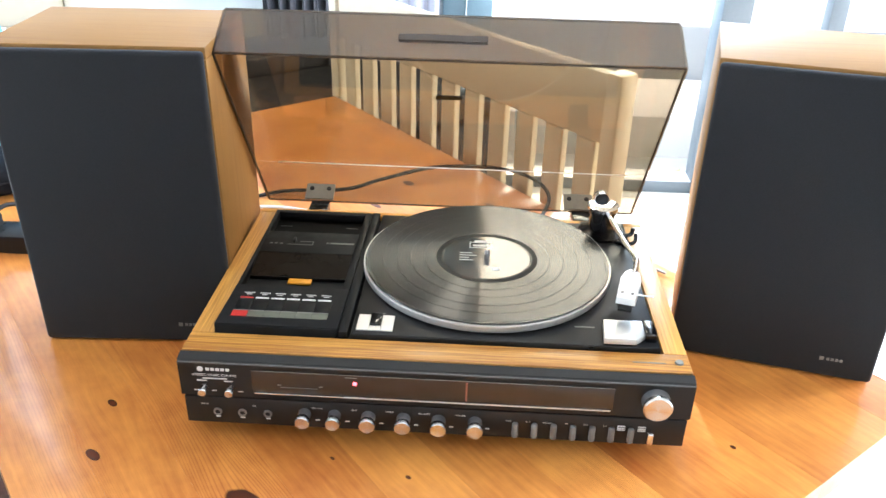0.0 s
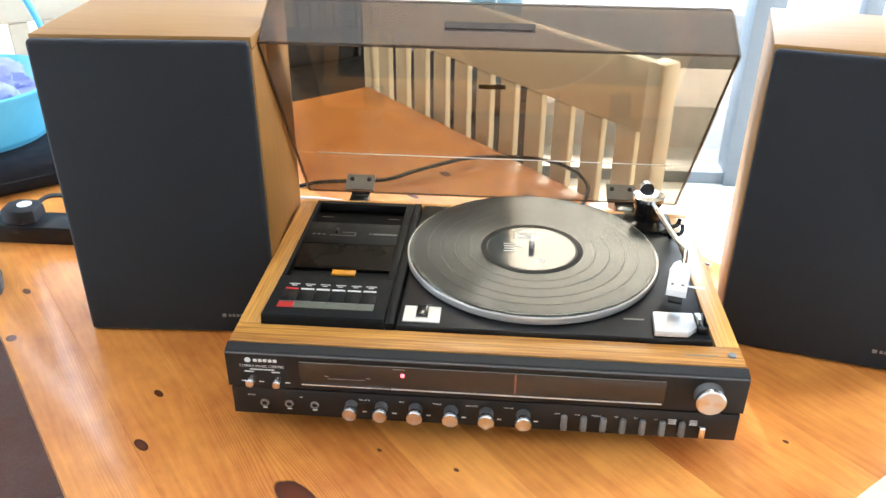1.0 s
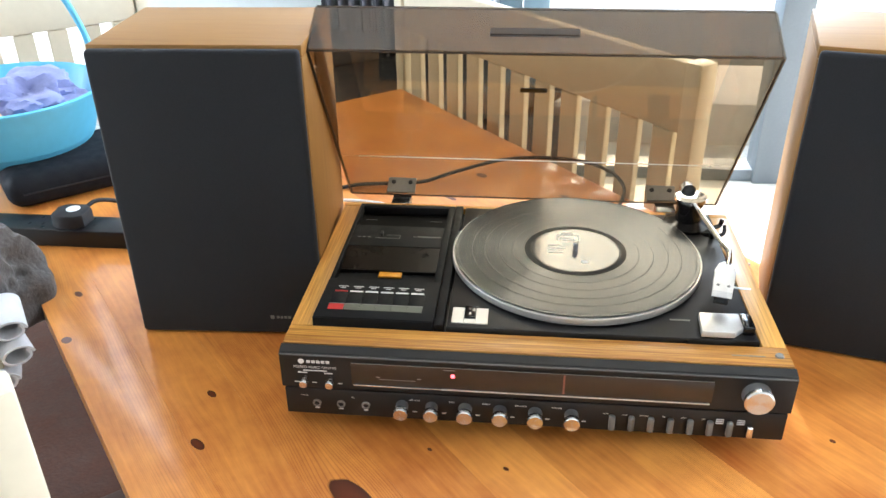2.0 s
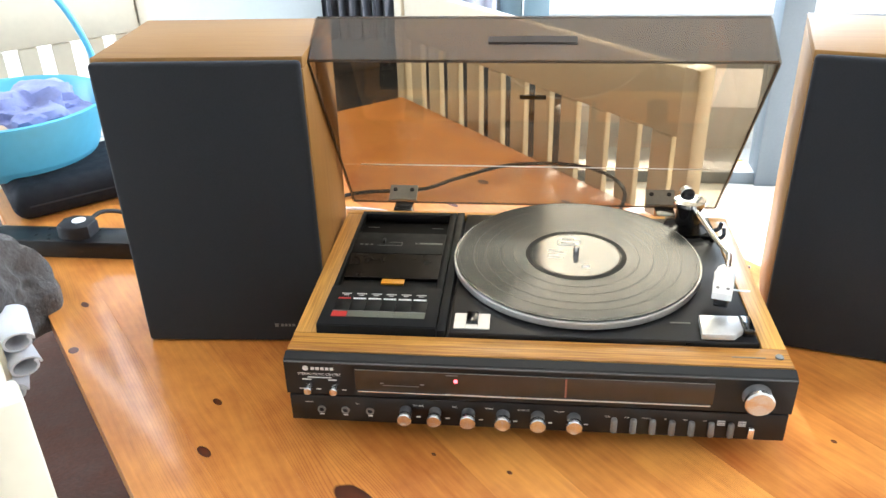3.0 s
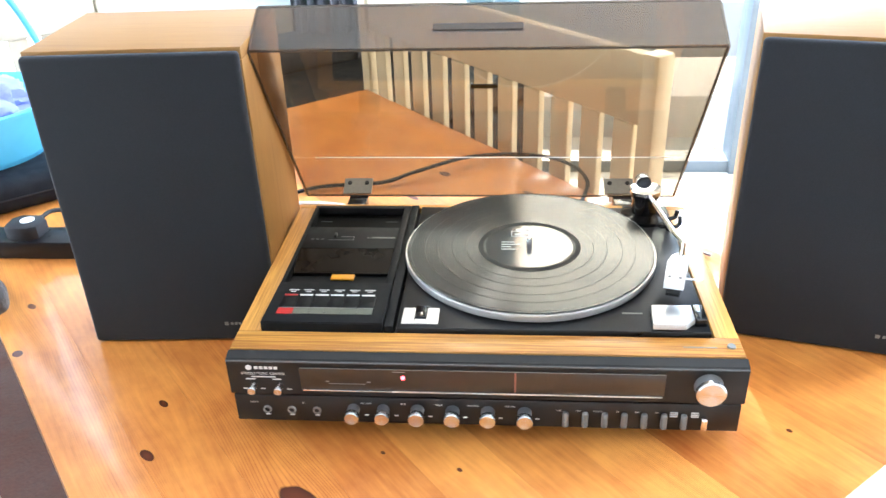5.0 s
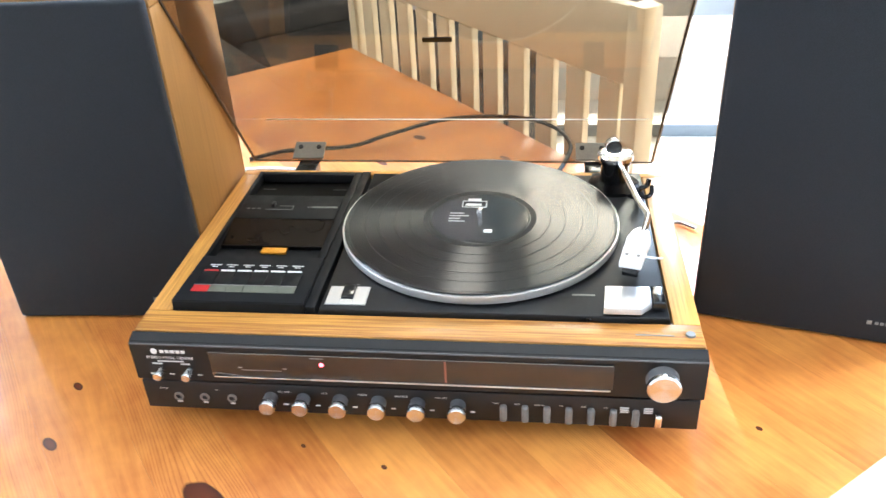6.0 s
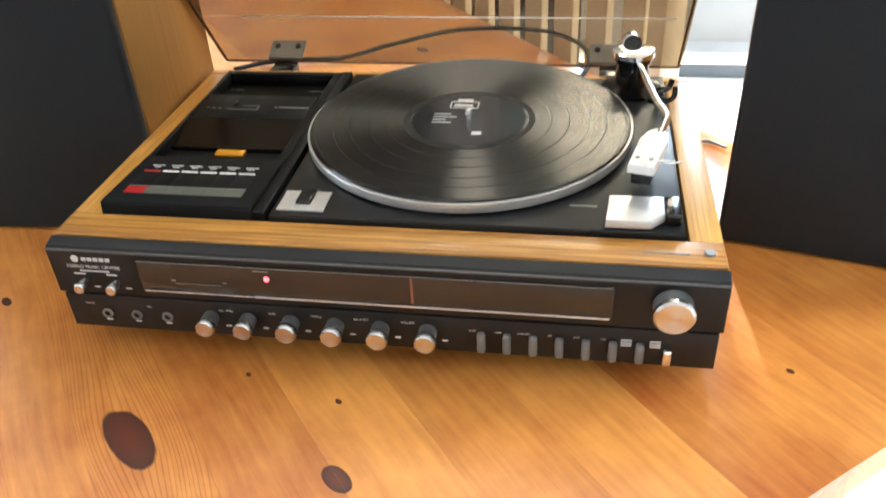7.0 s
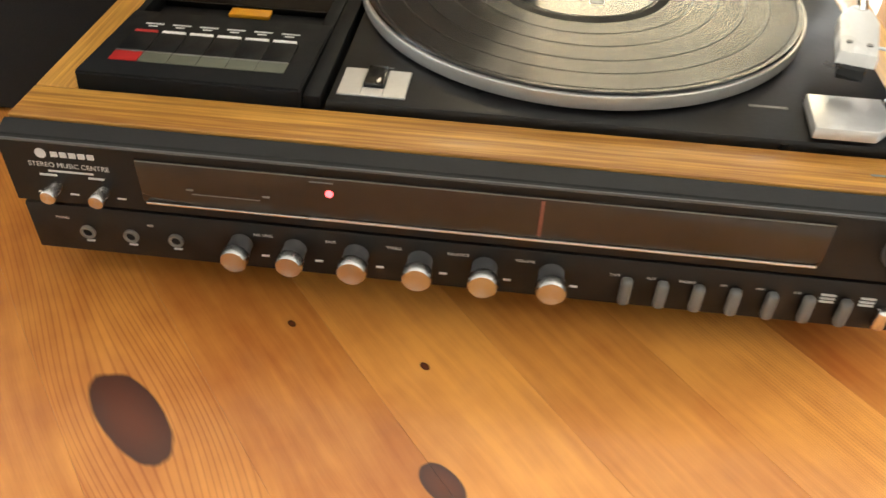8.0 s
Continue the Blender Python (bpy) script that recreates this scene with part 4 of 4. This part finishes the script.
# lid
LB, LI, LT, LF = Vector((-0.0035, 0.386, 0.105)), Vector((-0.0035, 0.453, 0.136)), Vector((-0.0035, 0.270, 0.4005)), Vector((-0.0035, 0.208, 0.366))
LW = 0.262
def at_x(p, x):
    return Vector((x + p.x, p.y, p.z))


lid = part("lid", slab(nb(), at_x(LI, -LW), at_x(LI, LW), at_x(LT, LW), at_x(LT, -LW), 0.003), SMOKE, mc, "open smoked brown acrylic lid")
part("lid_front", slab(nb(), at_x(LT, -LW), at_x(LT, LW), at_x(LF, LW), at_x(LF, -LW), 0.003), SMOKE, lid, "smoked acrylic wall")
part("lid_back", slab(nb(), at_x(LB, -LW), at_x(LB, LW), at_x(LI, LW), at_x(LI, -LW), 0.003), SMOKE, lid, "smoked acrylic wall")
for s in (-1, 1):
    part("lid_side", slab(nb(), *[at_x(p, s * LW) for p in ((LB, LI, LT, LF) if s < 0 else (LF, LT, LI, LB))], 0.003), SMOKE, lid, "smoked acrylic wall")
    part("rim", tube(nb(), [at_x(LB, s * LW), at_x(LF, s * LW)], 0.0015, 8, 2), SMOKE_EDGE, lid)
    part("rim", tube(nb(), [at_x(LF, s * LW), at_x(LT, s * LW)], 0.0010, 8, 2), SMOKE_EDGE, lid)
for p, r in ((LF, 0.0012), (LT, 0.0010), (LB, 0.0010)):
    part("rim", tube(nb(), [at_x(p, -LW), at_x(p, LW)], r, 8, 2), SMOKE_EDGE, lid)
# Bright tube added as the glint along the lid's fold
part("crease_glint", tube(nb(), [at_x(LI, -LW), at_x(LI, LW)], 0.0008, 8, 2), ALU, lid)
wall_dir = (LT - LF).normalized()
across_out = Vector((0, -wall_dir.z, wall_dir.y))
g0, g1 = LF + wall_dir * 0.026, LF + wall_dir * 0.038
grip = slab(nb(), at_x(g0, -0.056) + across_out * 0.004, at_x(g0, 0.045) + across_out * 0.004, at_x(g1, 0.045) + across_out * 0.004, at_x(g1, -0.056) + across_out * 0.004, 0.0042)
bmesh.ops.bevel(grip, geom=grip.edges[:], offset=0.001, segments=2, affect="EDGES")
part("grip", grip, SMOKE_EDGE, lid, "dark finger grip")
pd = (LT - LI).normalized()
inner = Vector((0, -pd.z, pd.y)) * 1.0
b0 = LI + pd * 0.168
badge = slab(nb(), at_x(b0, -0.020) + inner * 0.0012, at_x(b0, 0.015) + inner * 0.0012, at_x(b0 + pd * 0.008, 0.015) + inner * 0.0012, at_x(b0 + pd * 0.008, -0.020) + inner * 0.0012, 0.001)
part("lid_badge", badge, GLOSS_BLACK, lid, "small black badge")
wd = (LI - LB).normalized()
up = Vector((0, -wd.z, wd.y))
for x in (-0.1895, 0.1865):
    h = part("hinge", slab(nb(), at_x(LB + wd * 0.002, x - 0.0205) + up * 0.003, at_x(LB + wd * 0.002, x + 0.0205) + up * 0.003, at_x(LB + wd * 0.030, x + 0.0205) + up * 0.003, at_x(LB + wd * 0.030, x - 0.0205) + up * 0.003, 0.0028), GREY_METAL, mc, "grey metal hinge plate")
    for dx in (-0.0125, 0.0125):
        c = at_x(LB + wd * 0.021, x + dx) + up * 0.003
        part("screw", cyl(nb(), c, c + up * 0.0015, 0.0034, 0.003, 16), DARK_HOLE, h)
    part("hinge_block", box(nb(), x - 0.0135, x + 0.0135, 0.3502, 0.3855, 0.070, 0.1055, 0.002), GLOSS_BLACK, mc, "black hinge block")

# ---- the record ----
rec = thing("vinyl_record", (RX, RY, DECK + 0.0116), "black vinyl record with charcoal label on the platter", "record")
prof = [(0.0037, 0), (0.1485, 0), (0.1492, 0.0008), (0.1485, 0.0018), (0.1460, 0.0014)]
prof += [(0.0565, 0.0014), (0.0550, 0.0017), (0.0535, 0.0012), (0.0037, 0.0014), (0.0037, 0)]
disc = new("disc", finish("disc", lathe(nb(), prof, seg=160), VINYL, 4))
disc.parent = rec
for inner, outer in ((0.0536, 0.0620), (0.0770, 0.0774), (0.0935, 0.0939), (0.1115, 0.1119), (0.1270, 0.1274), (0.1445, 0.1449)):
    band = new("track_gap", finish("track_gap", lathe(nb(), [(inner, 0.0010), (outer, 0.0010), (outer, 0.00155), (inner, 0.00155)], seg=128), DARK_HOLE))
    band.parent = disc
lab = new("label", finish("label", lathe(nb(), [(0.0037, 0.0013), (0.0530, 0.0013), (0.0530, 0.0017), (0.0037, 0.0017)], seg=96), LABEL_PAPER))
lab.parent = rec
tagged(lab, "charcoal paper centre label with white marks")
prints = [(-0.022, 0.006, 0.0225, 0.0237), (-0.022, 0.006, 0.0365, 0.0377), (-0.022, -0.0208, 0.0237, 0.0365), (0.0048, 0.006, 0.0237, 0.0365), (-0.016, -0.001, 0.0380, 0.0430), (-0.018, 0.0, 0.0265, 0.0310), (0.006, 0.0150, -0.0330, -0.0265)]
prints += [(-0.034, -0.034 + w, 0.008 - k * 0.006, 0.0095 - k * 0.006) for k, w in enumerate((0.016, 0.022, 0.012, 0.018))]
for q in prints:
    mk = new("print_mark", finish("print_mark", box(nb(), *q, 0.0016, 0.0019), WHITE))
    mk.parent = lab

# ---- cables ----
solid("mains_cable", tube(nb(), [(-0.36, 0.60, 0.004), (-0.305, 0.63, 0.006), (-0.198, 0.640, 0.010), (-0.139, 0.680, 0.014), (-0.04, 0.745, 0.016), (0.075, 0.755, 0.014), (0.140, 0.720, 0.010), (0.165, 0.660, 0.005), (0.150, 0.58, 0.004), (0.120, 0.50, 0.004), (0.10, 0.42, 0.004), (0.095, 0.352, 0.03)], 0.0035, 10, 10), RUBBER, "dark grey mains cable lying loose behind the unit", "cable")
solid("speaker_wire", tube(nb(), [(-0.42, 0.52, 0.004), (-0.36, 0.555, 0.005), (-0.325, 0.562, 0.006), (-0.28, 0.560, 0.006), (-0.24, 0.545, 0.006), (-0.215, 0.49, 0.005), (-0.205, 0.42, 0.006), (-0.20, 0.352, 0.03)], 0.003, 10, 10), WHITE_PLASTIC, "white two-core loudspeaker wire on the table", "cable")
solid("speaker_wire", tube(nb(), [(0.325, 0.395, 0.004), (0.305, 0.41, 0.004), (0.285, 0.395, 0.010), (0.268, 0.372, 0.03)], 0.0022, 10, 10), GREY_METAL, "thin grey loudspeaker wire beside the unit", "cable")

# ---- things behind the left speaker ----
strip = thing("power_strip", (-0.70, 0.40, 0.0), "black multi-socket extension lead on the table", "extension lead")
part("body", box(nb(), -0.92, -0.52, 0.372, 0.425, 0.0, 0.030, 0.003), BLACK, strip)
for k in range(4):
    x = -0.865 + k * 0.085
    for dx, dy in ((0.0, 0.014), (-0.011, -0.008), (0.011, -0.008)):
        part("pin_hole", box(nb(), x + dx - 0.002, x + dx + 0.002, 0.400 + dy - 0.003, 0.400 + dy + 0.003, 0.0295, 0.0303), DARK_HOLE, strip)
plug = thing("mains_plug", (-0.722, 0.402, 0.030), "black mains plug with a white label in the strip", "plug")
bm = prism(nb(), [(-0.748, 0.384), (-0.736, 0.376), (-0.708, 0.376), (-0.696, 0.384), (-0.694, 0.412), (-0.706, 0.424), (-0.738, 0.424), (-0.750, 0.412)], 0.0306, 0.052, 0.004)
part("body", bm, RUBBER, plug)
part("sticker", lathe(nb(), [(0.0, 0), (0.011, 0), (0.011, 0.0004), (0, 0.0004)], (-0.720, 0.404, 0.0521), seg=24), WHITE_PLASTIC, plug, "cream round sticker")
part("flex", tube(nb(), [(-0.715, 0.422, 0.042), (-0.705, 0.450, 0.045), (-0.685, 0.480, 0.030), (-0.655, 0.50, 0.006), (-0.58, 0.52, 0.004)], 0.0035, 10, 8), RUBBER, plug)

sleeve = thing("laptop_sleeve", table_turn @ Matrix.Translation((-1.02, -0.17, 0.0)), "black padded fabric sleeve lying on the table", "bag")
bm = box(nb(), -1.115, -0.925, -0.37, 0.02, 0.0, 0.060, 0.027, 5)
bm.transform(table_turn)
part("body", bm, BAG, sleeve)
bm = tube(nb(), [(-0.9245, -0.345, 0.030), (-0.9245, -0.18, 0.030), (-0.9245, -0.005, 0.030)], 0.0016, 8, 6)
bm.transform(table_turn)
part("zip", bm, RUBBER, sleeve, "black zip along the edge")

BX, BY, BZ = -0.960, 0.665, 0.050
tub = thing("tub", (BX, BY, BZ), "light blue plastic tub with a hoop handle, full of clothes", "tub")
prof = [(0, 0), (0.128, 0), (0.132, 0.004), (0.136, 0.016), (0.138, 0.0175), (0.139, 0.020), (0.166, 0.102), (0.172, 0.103), (0.173, 0.108), (0.168, 0.110), (0.161, 0.104), (0.133, 0.018), (0.124, 0.006), (0, 0.006)]
part("bowl", lathe(nb(), prof, (BX, BY, BZ), seg=72), BLUE_TUB, tub)
part("handle", tube(nb(), [(BX + 0.145 * math.cos(a), BY + 0.075 * math.cos(a), BZ + 0.100 + 0.27 * math.sin(a)) for a in [math.pi * k / 10 for k in range(11)]], 0.0058, 12, 6), BLUE_TUB, tub)


def heap(bm, centre, size, seed, rough=0.35, sub=4):
    made = bmesh.ops.create_icosphere(bm, subdivisions=sub, radius=1.0)
    for v in made["verts"]:
        p = v.co.copy()
        k = 1 + 0.12 * rough * noise.noise(p * 9.0 + Vector((seed, seed, 0))) + rough * noise.noise(p * 1.7 + Vector((seed, 0, 0))) + rough * 0.5 * (0.4 - abs(noise.noise(p * 3.1 + Vector((0, seed, 0)))))
        v.co = Vector((p.x * size[0], p.y * size[1], p.z * size[2])) * k + Vector(centre)
    return bm


solid("folded_clothes", heap(nb(), (BX + 0.02, BY + 0.015, BZ + 0.068), (0.105, 0.090, 0.055), 3.3, 0.55, 5), LILAC, "crumpled lilac clothes heaped in the tub", "clothes")
solid("cloth", heap(nb(), (BX + 0.00, BY - 0.095, BZ + 0.072), (0.050, 0.028, 0.028), 7.1, 0.25, 3), BEIGE, "beige cloth tucked in the tub", "clothes")

# laundry over the chair
rail_top = FLOOR + 0.985
solid("fleece_blanket", heap(nb(), (-0.758, 0.200, 0.020), (0.074, 0.105, 0.092), 5.2, 0.30, 5), FLEECE, "grey fluffy fleece bundled over the chair", "blanket")
for c, rot, tag in (((-0.668, 0.122, 0.038), 37, "rolled white towel with a navy stripe"), ((-0.662, 0.106, 0.010), 45, "rolled white towel under the fleece"), ((-0.672, 0.096, -0.020), 30, "rolled white towel hanging by the chair")):
    roll = thing("rolled_towel", c, tag, "towel", "white rolled towels")
    m = Matrix.Translation(c) @ pose(0, 0, 0, 0, 0, rot)
    pts = []
    bm = nb()
    outer, inner_pts = [], []
    for k in range(41):
        a = k * 2.2 * math.pi / 40
        rad = 0.018 - 0.004 * k / 40
        outer.append((rad * math.cos(a) * 1.15, rad * math.sin(a) * 0.8))
        inner_pts.append(((rad - 0.003) * math.cos(a) * 1.15, (rad - 0.003) * math.sin(a) * 0.8))
    prism(bm, outer + inner_pts[::-1], -0.040, 0.040)
    bm.transform(m @ pose(0, 0, 0, 90, 0, 0))
    part("roll", bm, WHITE_CLOTH, roll)

# a metal pin on the table
solid("metal_pin", tube(nb(), [(0.290, 0.205, 0.002), (0.300, 0.204, 0.003), (0.318, 0.202, 0.002)], 0.0012, 8, 4), GREY_METAL, "small grey metal pin lying on the table", "pin")
